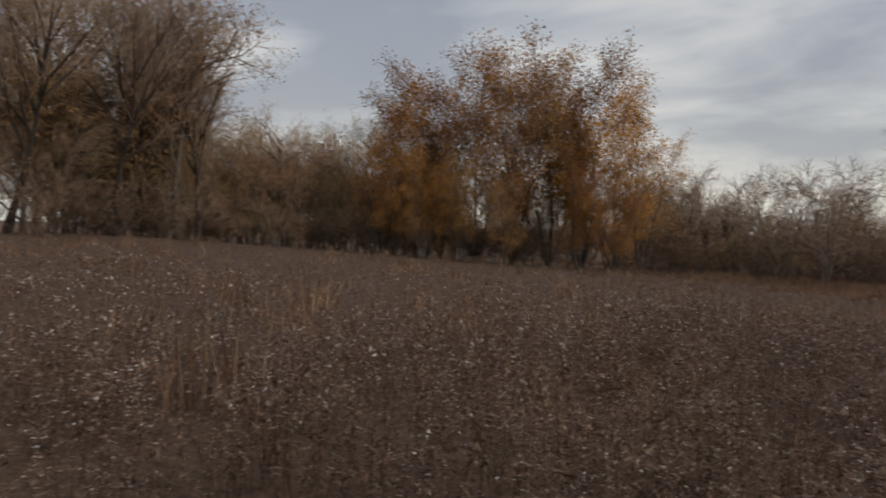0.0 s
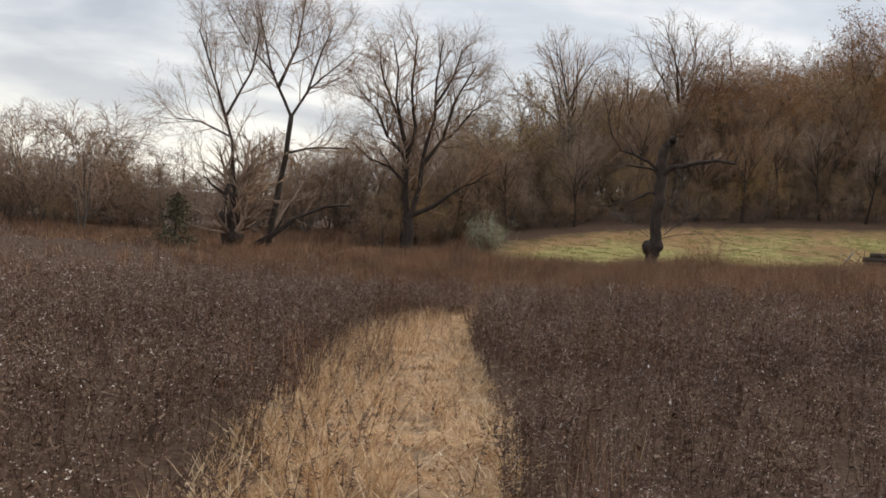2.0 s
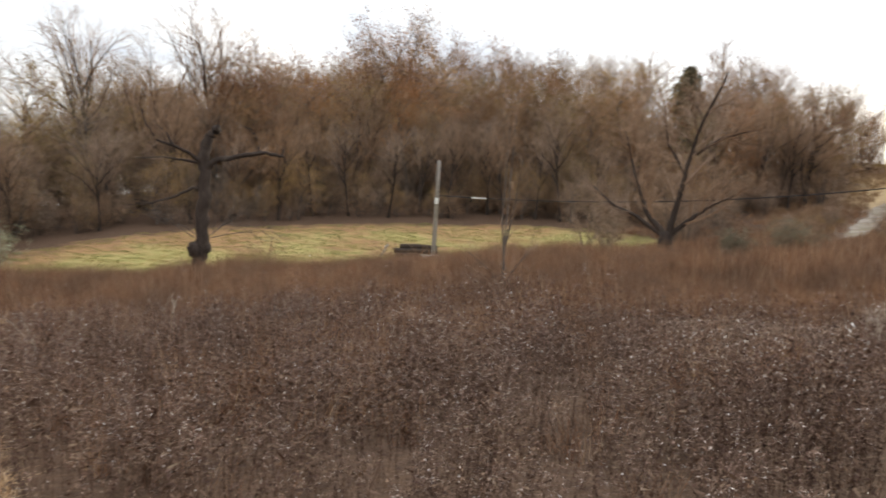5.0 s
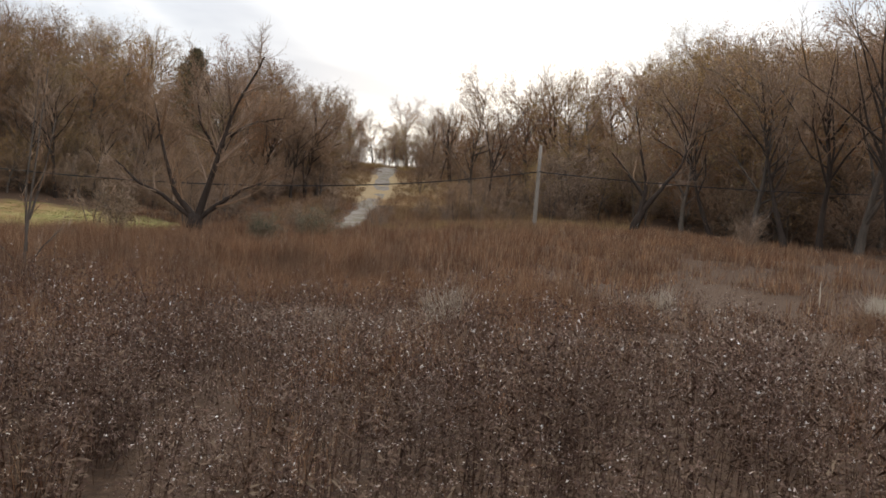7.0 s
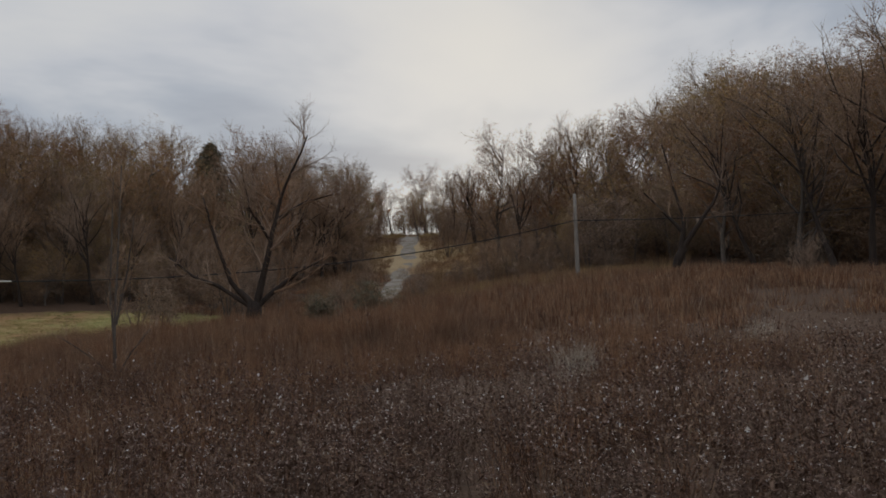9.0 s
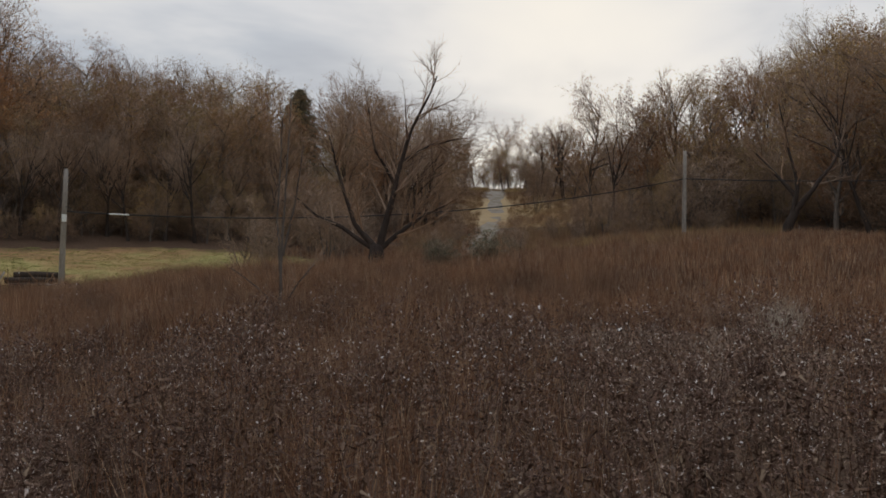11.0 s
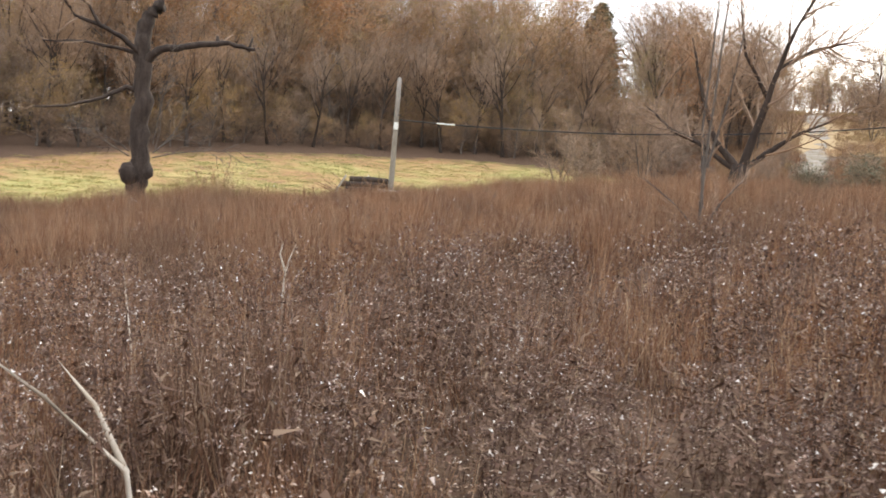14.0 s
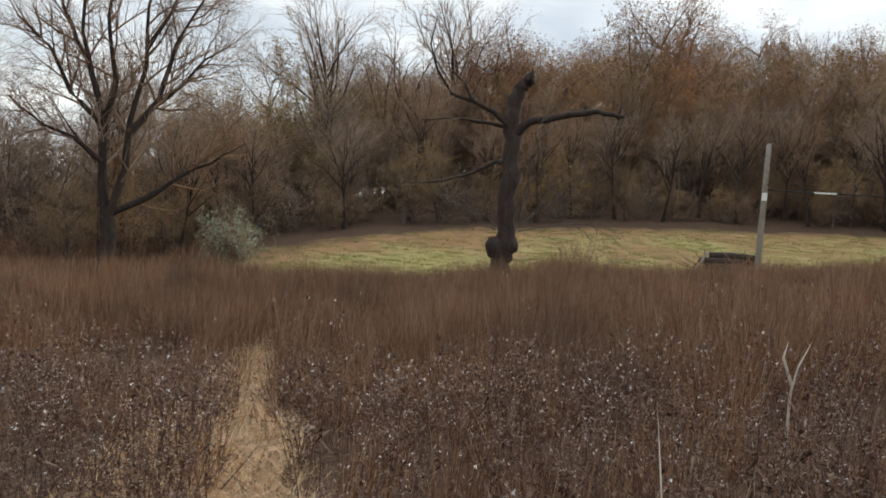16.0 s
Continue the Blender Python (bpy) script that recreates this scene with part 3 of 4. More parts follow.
class Wood:
    """Gathers tapering round limbs into one mesh."""

    def __init__(self):
        self.v, self.f, self.tips = [], [], []

    def limb(self, pts, radii, sides):
        pts = [Vector(p) for p in pts]
        base = len(self.v)
        for i, p in enumerate(pts):
            d = (pts[min(i + 1, len(pts) - 1)] - pts[max(i - 1, 0)]).normalized()
            a = d.orthogonal().normalized()
            b = d.cross(a)
            if i == len(pts) - 1 and radii[i] < 0.006:
                self.v.append(tuple(p))
                continue
            for k in range(sides):
                t = 2 * math.pi * k / sides
                self.v.append(tuple(p + (a * math.cos(t) + b * math.sin(t)) * radii[i]))
        for i in range(len(pts) - 1):
            r0, r1 = base + i * sides, base + (i + 1) * sides
            if r1 == len(self.v) - 1 and radii[-1] < 0.006 and i == len(pts) - 2:
                self.f += [(r0 + k, r0 + (k + 1) % sides, r1) for k in range(sides)]
            else:
                self.f += [(r0 + k, r0 + (k + 1) % sides, r1 + (k + 1) % sides, r1 + k) for k in range(sides)]
        if radii[-1] >= 0.006:
            self.f.append(tuple(base + (len(pts) - 1) * sides + k for k in range(sides)))

    def mesh(self, name, mat):
        return mesh_of(name, self.v, self.f, mat, True)


def wander(r, start, way, length, wobble, lift, count):
    pts, d = [Vector(start)], Vector(way).normalized()
    for _ in range(count):
        d = (d + Vector((r.gauss(0, wobble), r.gauss(0, wobble), r.gauss(0, wobble) + lift))).normalized()
        pts.append(pts[-1] + d * (length / count))
    return pts


def along(pts, k):
    x = k * (len(pts) - 1)
    i = min(int(x), len(pts) - 2)
    return pts[i].lerp(pts[i + 1], x - i), (pts[i + 1] - pts[i]).normalized()


def branch(r, big, small, pts, radius, level, plan, least=0.008):
    """Grows side branches on a limb. plan[level]: count, length, spread, lift."""
    if level >= len(plan):
        small.tips.append(pts[-1])
        return
    count, length, spread, lift, first = plan[level]
    for i in range(count):
        k = first + (1 - first) * (i + r.uniform(0, 1)) / count
        at, d = along(pts, min(k, 0.99))
        turn = Vector((r.gauss(0, 1), r.gauss(0, 1), r.gauss(0, 0.6))).cross(d).normalized()
        new_way = d * math.cos(spread) + turn * math.sin(spread) * r.uniform(0.7, 1.2)
        long = length * r.uniform(0.65, 1.25) * (1.15 - 0.5 * k)
        last = level == len(plan) - 1
        kid = wander(r, at, new_way, long, 0.16, lift, 1 if last else 3 if level < 1 else 2)
        thick = max(radius * (0.62 - 0.25 * k), least)
        (small if level >= 1 else big).limb(kid, [thick * (1 - 0.72 * j / (len(kid) - 1)) if not last else thick * (1 - 0.95 * j / (len(kid) - 1)) for j in range(len(kid))], 3 if level >= 1 else 5)
        branch(r, big, small, kid, thick * 0.8, level + 1, plan, least)


def leaf_mesh(r, name, tips, per_tip, spread, size, mat):
    v, f = [], []
    for tip in tips:
        for _ in range(per_tip):
            c = tip + Vector((r.gauss(0, spread), r.gauss(0, spread), r.gauss(0, spread * 0.8)))
            a = Vector((r.gauss(0, 1), r.gauss(0, 1), r.gauss(0, 1))).normalized()
            b = a.orthogonal().normalized()
            s = size * r.uniform(0.6, 1.4)
            o = len(v)
            v += [tuple(c - a * s), tuple(c + b * s), tuple(c + a * s)]
            f.append((o, o + 1, o + 2))
    return mesh_of(name, v, f, mat)


def wild_tree(name, label, seed, height, radius, plan, stems=1, lean=0.08, bark_mat=None, leaves=None, clear=0.35, top=0.85):
    """A whole tree at the origin. leaves: (per tip, spread, size, material)."""
    r = random.Random(seed)
    root = new(name)
    tagged(root, label, "tree")
    big, small = Wood(), Wood()
    for s in range(stems):
        way = Vector((r.gauss(0, lean), r.gauss(0, lean), 1)) if stems == 1 else Vector((math.cos(s * 6.28 / stems + seed) * 0.3, math.sin(s * 6.28 / stems + seed) * 0.3, 1))
        trunk = wander(r, (0, 0, -0.25), way, height * top * r.uniform(0.94, 1.06), 0.07, 0.05, 7)
        thick = radius * (1 if stems == 1 else 0.7)
        big.limb(trunk, [thick * 1.35] + [thick * (1 - 0.93 * j / 7) for j in range(1, 8)], 7)
        branch(r, big, small, trunk, thick * 0.75, 0, [(plan[0][0], plan[0][1], plan[0][2], plan[0][3], clear)] + list(plan[1:]), 0.016)
    part("trunk", big.mesh("trunk", bark_mat or M_BARK), root)
    part("crown", small.mesh("crown", M_TWIG), root, "fine bare twigs")
    if leaves:
        part("foliage", leaf_mesh(r, "foliage", small.tips, *leaves), root, "withered autumn leaves")
    return root


def stand(x, y, turn=0.0, sink=0.05):
    return pose(x, y, float(land(x, y)) - sink, 0, 0, turn)


def facing(x, y, eye=(0.0, 8.0), sink=0.05):
    """Stands a tree so that its local x runs to the viewer's right."""
    return stand(x, y, -math.degrees(math.atan2(x - eye[0], y - eye[1])), sink)


def drawn_tree(name, label, seed, m, limbs, plan, bark_mat, depth=0.25, twig_mat=None, leaves=None, size=1.55):
    """A tree with its own main limbs: each is (part name, radius, end radius, points of across, up)."""
    r = random.Random(seed)
    root = new(name)
    root.matrix_basis = m
    tagged(root, label, "tree")
    tips = []
    plan = [(c, l * size, *rest) for c, l, *rest in plan]
    for kind, r0, r1, flat_pts, sprouts in limbs:
        r0, r1, flat_pts = r0 * size, r1 * size, [(u * size, w * size) for u, w in flat_pts]
        away = r.uniform(-1, 1) * depth
        pts = [Vector((u, away * w * 0.4 * (0 if kind in ("trunk", "burr") else 1) * min(1, abs(u) + 0.2), w)) for u, w in flat_pts]
        fine = []
        for a, b in zip(pts, pts[1:]):
            fine += [a.lerp(b, k / 3) + (Vector((r.gauss(0, 1), r.gauss(0, 1), r.gauss(0, 1))) * (r0 * 0.12 if k else 0)) for k in range(3)]
        fine.append(pts[-1])
        big = Wood()
        rad = [r0 + (r1 - r0) * (j / (len(fine) - 1)) ** 0.8 for j in range(len(fine))]
        if kind == "burr":
            rad = [r0 * k for k in (0.5, 1.0, 1.05, 0.55)]
        rad = [a * r.uniform(0.92, 1.1) for a in rad]
        big.limb(fine, rad, 9)
        limb = part(kind, big.mesh(kind, bark_mat), root)
        if sprouts and plan:
            small = Wood()
            grow = [(max(1, int(plan[0][0] * sprouts)), *plan[0][1:])] + list(plan[1:])
            branch(r, small, small, fine, (r0 + r1) / 2, 0, grow)
            tagged(part("twig_spray", small.mesh("twig_spray", twig_mat or M_TWIG), limb, "fine bare twigs"), kind="stuff")
            tips += small.tips
    if leaves:
        part("foliage", leaf_mesh(r, "foliage", tips, *leaves), root, "a few withered leaves")
    return root


# ---- single trees that stand in the field ----
FINE = [(15, 1.4, 0.8, 0.08, 0.18), (7, 0.75, 0.75, 0.05, 0.15), (6, 0.45, 0.7, 0.03, 0.15)]
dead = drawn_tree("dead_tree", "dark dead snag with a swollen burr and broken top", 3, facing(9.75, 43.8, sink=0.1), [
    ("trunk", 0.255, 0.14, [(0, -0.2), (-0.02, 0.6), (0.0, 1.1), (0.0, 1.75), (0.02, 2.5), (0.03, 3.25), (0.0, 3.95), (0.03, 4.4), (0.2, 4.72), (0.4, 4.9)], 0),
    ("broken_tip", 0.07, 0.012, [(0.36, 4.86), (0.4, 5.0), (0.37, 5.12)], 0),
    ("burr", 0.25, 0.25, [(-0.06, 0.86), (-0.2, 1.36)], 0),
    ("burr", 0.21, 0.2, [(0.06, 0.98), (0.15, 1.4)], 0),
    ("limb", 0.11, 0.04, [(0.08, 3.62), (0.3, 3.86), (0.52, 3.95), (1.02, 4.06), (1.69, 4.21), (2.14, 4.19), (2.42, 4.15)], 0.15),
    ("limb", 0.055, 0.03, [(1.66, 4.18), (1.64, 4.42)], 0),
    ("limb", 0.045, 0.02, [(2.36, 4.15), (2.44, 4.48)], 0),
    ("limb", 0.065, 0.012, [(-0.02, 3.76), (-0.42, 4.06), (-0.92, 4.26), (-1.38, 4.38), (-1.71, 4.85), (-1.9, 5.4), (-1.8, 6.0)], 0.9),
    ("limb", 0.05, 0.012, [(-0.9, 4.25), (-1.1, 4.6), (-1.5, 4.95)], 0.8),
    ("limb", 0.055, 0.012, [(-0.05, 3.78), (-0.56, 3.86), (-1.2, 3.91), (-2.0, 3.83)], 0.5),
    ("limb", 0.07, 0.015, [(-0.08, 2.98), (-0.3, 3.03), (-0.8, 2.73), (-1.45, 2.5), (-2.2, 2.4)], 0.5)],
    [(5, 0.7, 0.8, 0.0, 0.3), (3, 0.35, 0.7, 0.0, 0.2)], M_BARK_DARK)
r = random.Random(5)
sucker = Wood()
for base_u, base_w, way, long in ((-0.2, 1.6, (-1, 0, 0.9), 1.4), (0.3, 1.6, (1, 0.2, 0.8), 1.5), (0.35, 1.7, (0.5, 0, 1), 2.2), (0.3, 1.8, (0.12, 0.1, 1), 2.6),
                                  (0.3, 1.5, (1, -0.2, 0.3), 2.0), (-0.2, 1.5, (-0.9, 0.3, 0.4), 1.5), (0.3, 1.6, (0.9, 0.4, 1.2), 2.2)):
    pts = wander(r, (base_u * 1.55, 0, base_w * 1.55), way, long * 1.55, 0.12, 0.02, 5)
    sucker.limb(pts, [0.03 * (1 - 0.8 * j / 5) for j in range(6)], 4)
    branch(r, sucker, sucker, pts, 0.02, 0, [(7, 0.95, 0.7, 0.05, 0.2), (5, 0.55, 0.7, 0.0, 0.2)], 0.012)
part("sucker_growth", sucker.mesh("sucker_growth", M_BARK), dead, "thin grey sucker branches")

BARE = [(13, 2.1, 0.82, 0.1, 0.14), (8, 1.3, 0.75, 0.04, 0.15), (7, 0.75, 0.72, 0.0, 0.1)]
drawn_tree("bare_tree", "bare grey tree with a vase-shaped crown at the field edge", 21, facing(-4.7, 61.8), [
    ("trunk", 0.32, 0.24, [(0, -0.2), (-0.1, 0.9), (-0.2, 1.9)], 0),
    ("limb", 0.17, 0.03, [(-0.22, 1.8), (-0.4, 3.4), (-0.5, 5.2), (-1.1, 7.0), (-1.9, 8.6), (-2.2, 9.8)], 1),
    ("limb", 0.16, 0.03, [(-0.15, 1.7), (0.3, 3.4), (0.35, 5.0), (0.75, 6.9), (0.7, 8.8), (0.9, 10.7)], 1),
    ("limb", 0.13, 0.03, [(-0.48, 4.6), (-0.15, 6.3), (-0.5, 8.4), (-0.4, 10.9)], 1),
    ("limb", 0.13, 0.03, [(0.35, 4.6), (1.2, 5.8), (1.6, 7.6), (2.5, 9.4)], 1),
    ("limb", 0.09, 0.02, [(0.9, 5.4), (1.9, 6.4), (2.6, 7.4), (3.4, 8.0)], 1),
    ("limb", 0.09, 0.02, [(-0.6, 5.6), (-1.2, 7.6), (-1.2, 9.0), (-1.6, 10.5)], 1),
    ("limb", 0.11, 0.03, [(-0.5, 4.9), (-1.5, 5.8), (-2.2, 7.2), (-3.2, 8.1)], 1),
    ("limb", 0.08, 0.02, [(0.7, 7.4), (1.5, 8.9), (1.8, 10.3)], 1),
    ("limb", 0.13, 0.02, [(0.0, 2.0), (1.1, 2.6), (2.2, 3.5), (3.0, 3.9), (4.1, 4.7)], 0.6),
    ("limb", 0.1, 0.02, [(-0.42, 3.6), (-1.3, 4.3), (-2.2, 4.6), (-3.2, 5.4)], 0.7)], BARE, M_BARK_DARK)
drawn_tree("bare_tree", "tall forked bare tree leaning over the field", 22, facing(-11.3, 48.0), [
    ("trunk", 0.137, 0.09, [(-0.5, -0.2), (-0.35, 1.5), (-0.15, 3.0), (0.05, 5.3)], 0.2),
    ("limb", 0.0648, 0.015, [(0.05, 5.3), (-0.8, 7.0), (-1.3, 8.8), (-1.6, 10.0)], 1),
    ("limb", 0.0648, 0.015, [(0.05, 5.3), (0.7, 6.5), (1.4, 7.2), (2.5, 8.3)], 1),
    ("limb", 0.05, 0.012, [(0.6, 6.3), (1.0, 7.8), (1.5, 9.2)], 1),
    ("limb", 0.045, 0.012, [(-0.7, 6.8), (-1.8, 7.8), (-2.5, 8.9)], 1),
    ("limb", 0.072, 0.0225, [(-0.5, 6.4), (0.1, 8.0), (0.3, 9.9)], 1),
    ("limb", 0.0576, 0.015, [(-0.1, 3.9), (1.0, 4.2), (2.3, 4.3)], 0.7)], BARE, M_BARK_DARK)
drawn_tree("bare_tree", "thin bare tree rising from a thick burred stump", 23, facing(-12.8, 42.6), [
    ("trunk", 0.342, 0.257, [(0.05, -0.2), (0.0, 0.8), (0.05, 1.9), (0.02, 2.4)], 0),
    ("burr", 0.36, 0.3, [(0.2, 0.2), (0.12, 0.9)], 0.5),
    ("burr", 0.3, 0.3, [(-0.16, 0.9), (-0.08, 1.6)], 0.5),
    ("burr", 0.24, 0.2, [(0.14, 1.5), (0.1, 2.3)], 0.5),
    ("limb", 0.072, 0.0225, [(0.05, 2.3), (-0.1, 3.8), (-0.75, 5.7), (-1.4, 7.4)], 1),
    ("limb", 0.0576, 0.015, [(-0.35, 4.7), (0.4, 6.3), (0.6, 7.8)], 1),
    ("limb", 0.0432, 0.015, [(-0.2, 4.0), (-1.2, 4.4), (-2.0, 4.4)], 0.6),
    ("limb", 0.0792, 0.0225, [(-0.1, 1.9), (-0.5, 2.2), (-1.0, 2.6)], 0.3)],
    [(12, 2.0, 0.62, 0.12, 0.16), (7, 1.15, 0.6, 0.06, 0.15), (7, 0.65, 0.6, 0.02, 0.1)], M_BARK_DARK)
drawn_tree("fallen_limb", "dark broken limb slumped beside the stump", 24, facing(-11.3, 43.2), [
    ("limb", 0.115, 0.0375, [(-0.6, 0.1), (0.4, 0.75), (1.2, 1.45), (2.2, 1.9), (3.1, 2.0)], 0.6),
    ("limb", 0.0576, 0.0225, [(0.4, 0.75), (0.7, 1.3), (1.0, 2.0)], 0.6)], [(6, 0.8, 0.8, 0.0, 0.2), (4, 0.4, 0.7, 0.0, 0.2)], M_BARK_DARK)
drawn_tree("apple_tree", "spreading bare old apple tree at the meadow corner", 25, facing(28.5, 32.0, (0, 12)), [
    ("trunk", 0.25, 0.2, [(0, -0.2), (0, 0.4), (-0.02, 0.9)], 0),
    ("limb", 0.109, 0.02, [(-0.05, 0.8), (-0.65, 1.5), (-1.05, 2.7), (-1.4, 4.0)], 1),
    ("limb", 0.117, 0.02, [(0.05, 0.8), (0.35, 2.0), (0.55, 2.9), (0.95, 4.2), (1.6, 5.6)], 1),
    ("limb", 0.0858, 0.02, [(0.1, 0.8), (0.8, 1.4), (1.3, 1.75), (2.0, 2.1)], 0.9),
    ("limb", 0.078, 0.02, [(-0.1, 0.8), (-1.0, 1.4), (-1.7, 1.7), (-2.4, 2.3)], 0.9),
    ("limb", 0.0624, 0.02, [(0.5, 2.6), (-0.1, 3.6), (-0.3, 4.8)], 0.9),
    ("limb", 0.0624, 0.02, [(0.7, 3.3), (1.5, 3.8), (2.3, 4.0)], 0.9)], FINE, M_BARK_DARK)
drawn_tree("sapling", "slender many-stemmed bare sapling in rust-red grass", 26, facing(13.6, 23.9, (0, 12)), [
    ("trunk", 0.032, 0.007, [(0, -0.1), (0.0, 0.7), (0.05, 1.9), (0.12, 3.5)], 1),
    ("limb", 0.022, 0.006, [(0.02, 0.6), (-0.06, 1.6), (-0.02, 2.6), (0.0, 3.3)], 1),
    ("limb", 0.02, 0.006, [(0.03, 1.1), (0.2, 1.9), (0.3, 2.7)], 1),
    ("limb", 0.016, 0.005, [(0.0, 0.3), (-0.3, 0.62), (-0.7, 0.92)], 0.7),
    ("limb", 0.016, 0.005, [(0.0, 0.25), (0.25, 0.7), (0.5, 1.0)], 0.7)], [(9, 0.5, 0.55, 0.1, 0.2), (4, 0.24, 0.6, 0.05, 0.2)], M_BARK,
    leaves=(1, 0.04, 0.02, M_LEAF_RUST))
drawn_tree("leaning_tree", "crooked bare tree at the foot of the wooded hill", 27, facing(78.6, 22.7), [
    ("trunk", 0.3, 0.24, [(0, -0.3), (0.1, 0.8), (0.5, 1.8)], 0),
    ("limb", 0.2, 0.03, [(0.5, 1.7), (1.5, 3.0), (2.6, 4.6), (3.2, 6.6)], 1),
    ("limb", 0.18, 0.03, [(0.4, 1.6), (0.6, 3.4), (0.1, 5.4), (-0.4, 8.0)], 1),
    ("limb", 0.14, 0.03, [(0.5, 2.6), (-0.8, 4.2), (-2.0, 5.6)], 1)], [(9, 1.9, 0.65, 0.05, 0.25), (6, 1.0, 0.65, 0.03, 0.2), (4, 0.6, 0.6, 0.0, 0.2)], M_BARK_DARK)

# ---- woods: a few kinds, each repeated ----
MID = [(17, 5.0, 0.9, 0.07), (8, 2.5, 0.75, 0.04, 0.2), (7, 1.35, 0.72, 0.02, 0.15)]
VASE = [(13, 6.4, 0.62, 0.1), (9, 2.7, 0.65, 0.05, 0.25), (7, 1.4, 0.65, 0.02, 0.15)]
LOW = [(8, 2.0, 0.75, 0.06), (6, 1.3, 0.75, 0.03, 0.15), (5, 0.9, 0.75, 0.02, 0.1)]
kinds = {
    "oak": [wild_tree("oak_tree", "woodland oak holding rust-brown leaves", 31 + i, 12 + i, 0.24, MID, leaves=(7, 0.16, 0.064, M_LEAF_RUST), clear=0.14) for i in range(3)],
    "olive": [wild_tree("woodland_tree", "woodland tree with thin olive-brown leaves", 41 + i, 10 + 2 * i, 0.18, MID, leaves=(6, 0.16, 0.064, M_LEAF_OLIVE), clear=0.1) for i in range(3)],
    "bare": [wild_tree("bare_tree", "tall bare grey woodland tree", 51 + i, 13 + i, 0.22, VASE, bark_mat=M_BARK_DARK, clear=0.42, top=0.66) for i in range(3)],
    "scrub": [wild_tree("scrub_tree", "low tangled bare scrub tree", 61 + i, 5.5 + i, 0.09, LOW, stems=3, clear=0.1) for i in range(3)],
    "thicket": [wild_tree("thicket_tree", "many-stemmed low shrub with brown leaves", 65 + i, 3.6, 0.05, [(7, 1.3, 0.85, 0.05), (5, 0.9, 0.8, 0.02, 0.2), (4, 0.6, 0.7, 0.0, 0.15)], stems=4, clear=0.05, leaves=(1, 0.15, 0.07, M_LEAF_DULL)) for i in range(2)],
    "gold": [wild_tree("golden_tree", "tall multi-stemmed tree with golden-orange autumn leaves", 71 + i, 19, 0.2, [(16, 4.6, 0.62, 0.14), (7, 2.2, 0.62, 0.08, 0.2), (6, 1.2, 0.62, 0.04, 0.15)], stems=3, clear=0.1, leaves=(8, 0.3, 0.1, M_LEAF_GOLD)) for i in range(3)],
}
TALL = {"oak": 13.0, "olive": 12.0, "bare": 14.0, "scrub": 6.5, "thicket": 3.6, "gold": 19.0}
used = set()
SPREAD = 1.53


def plant(kind, x, y, size, turn, group):
    pick = kinds[kind][int(abs(x * 7 + y * 13)) % len(kinds[kind])]
    if x < 9 and y > 68 and kind in ("olive", "oak", "bare"):
        size *= 0.68  # the wood falls away to low growth here
    # the wood stays low in front of the evergreen on the hill
    bearing, d = math.degrees(math.atan2(x, y - 9)), math.hypot(x, y - 9)
    if 45.8 < bearing < 50.4 and d < 180:
        size = min(size, max(0.105 * d + 1.0 - float(land(x, y)), 1.5) / TALL[kind])
    m = stand(x, y, turn)
    if pick.name not in used:
        used.add(pick.name)
        pick.matrix_basis = m
        pick.scale = (size, size, size)
        ob = pick
    else:
        ob = copy_thing(pick, m)
        ob.scale = (size, size, size)
    tagged(ob, group=group)


def wood_row(line, depth, count, mix, sizes, group, seed, power=1.0):
    r = random.Random(seed)
    line, depth = [(x * SPREAD, y * SPREAD) for x, y in line], depth * SPREAD
    for i in range(count):
        k = (i + r.uniform(0, 1)) / count * (len(line) - 1)
        a = min(int(k), len(line) - 2)
        (ax, ay), (bx, by) = line[a], line[a + 1]
        side = Vector((ay - by, bx - ax)).normalized()
        d = depth * r.uniform(0, 1) ** power
        x, y = ax + (k - a) * (bx - ax) + side.x * d, ay + (k - a) * (by - ay) + side.y * d
        if on_track(np.array(x), np.array(y)) < 4.5:
            continue
        plant(r.choice(mix), x, y, r.uniform(*sizes) * SPREAD, r.uniform(0, 360), group)


# the wood behind the meadow, the hillside wood, and the hedge along the low side; lines run so that depth goes away from the field
W = "trees of the wood behind the meadow"
wood_row([(62, 44), (50, 47), (40, 52), (31, 56), (20, 60), (11, 60)], -7, 46, ["oak", "olive", "olive", "olive", "oak"], (0.5, 0.74), W, 101)
wood_row([(70, 52), (52, 56), (40, 61), (31, 65), (20, 69), (9, 68)], -12, 46, ["oak", "bare", "olive", "oak"], (0.68, 0.88), W, 116)
wood_row([(74, 70), (52, 72), (40, 76), (28, 80), (14, 84), (4, 82)], -16, 34, ["bare", "bare", "oak"], (0.72, 0.92), W, 117)
wood_row([(60, 42), (50, 45), (40, 50), (31, 54.5), (20, 58), (11, 58), (3, 52)], -5, 62, ["thicket", "scrub", "thicket"], (0.6, 0.95), "undergrowth at the wood's edge", 102)
wood_row([(60, 43), (50, 46), (40, 51), (31, 55), (20, 59), (11, 59)], -3, 34, ["bare", "bare", "oak"], (0.5, 0.72), W, 124)
for angle, d, kind, high in ((5.4, 96, "bare", 19), (7.6, 94, "bare", 20.5), (9.6, 97, "bare", 20), (13.6, 98, "bare", 22), (16.2, 100, "oak", 18.5), (26.3, 104, "oak", 21.5), (27.6, 106, "oak", 20.5), (24.2, 106, "bare", 20.5)):
    plant(kind, math.sin(radians(angle)) * d, 2.3 + math.cos(radians(angle)) * d, high / TALL[kind] / (0.68 if math.sin(radians(angle)) * d < 9 else 1.0), angle * 91, W)
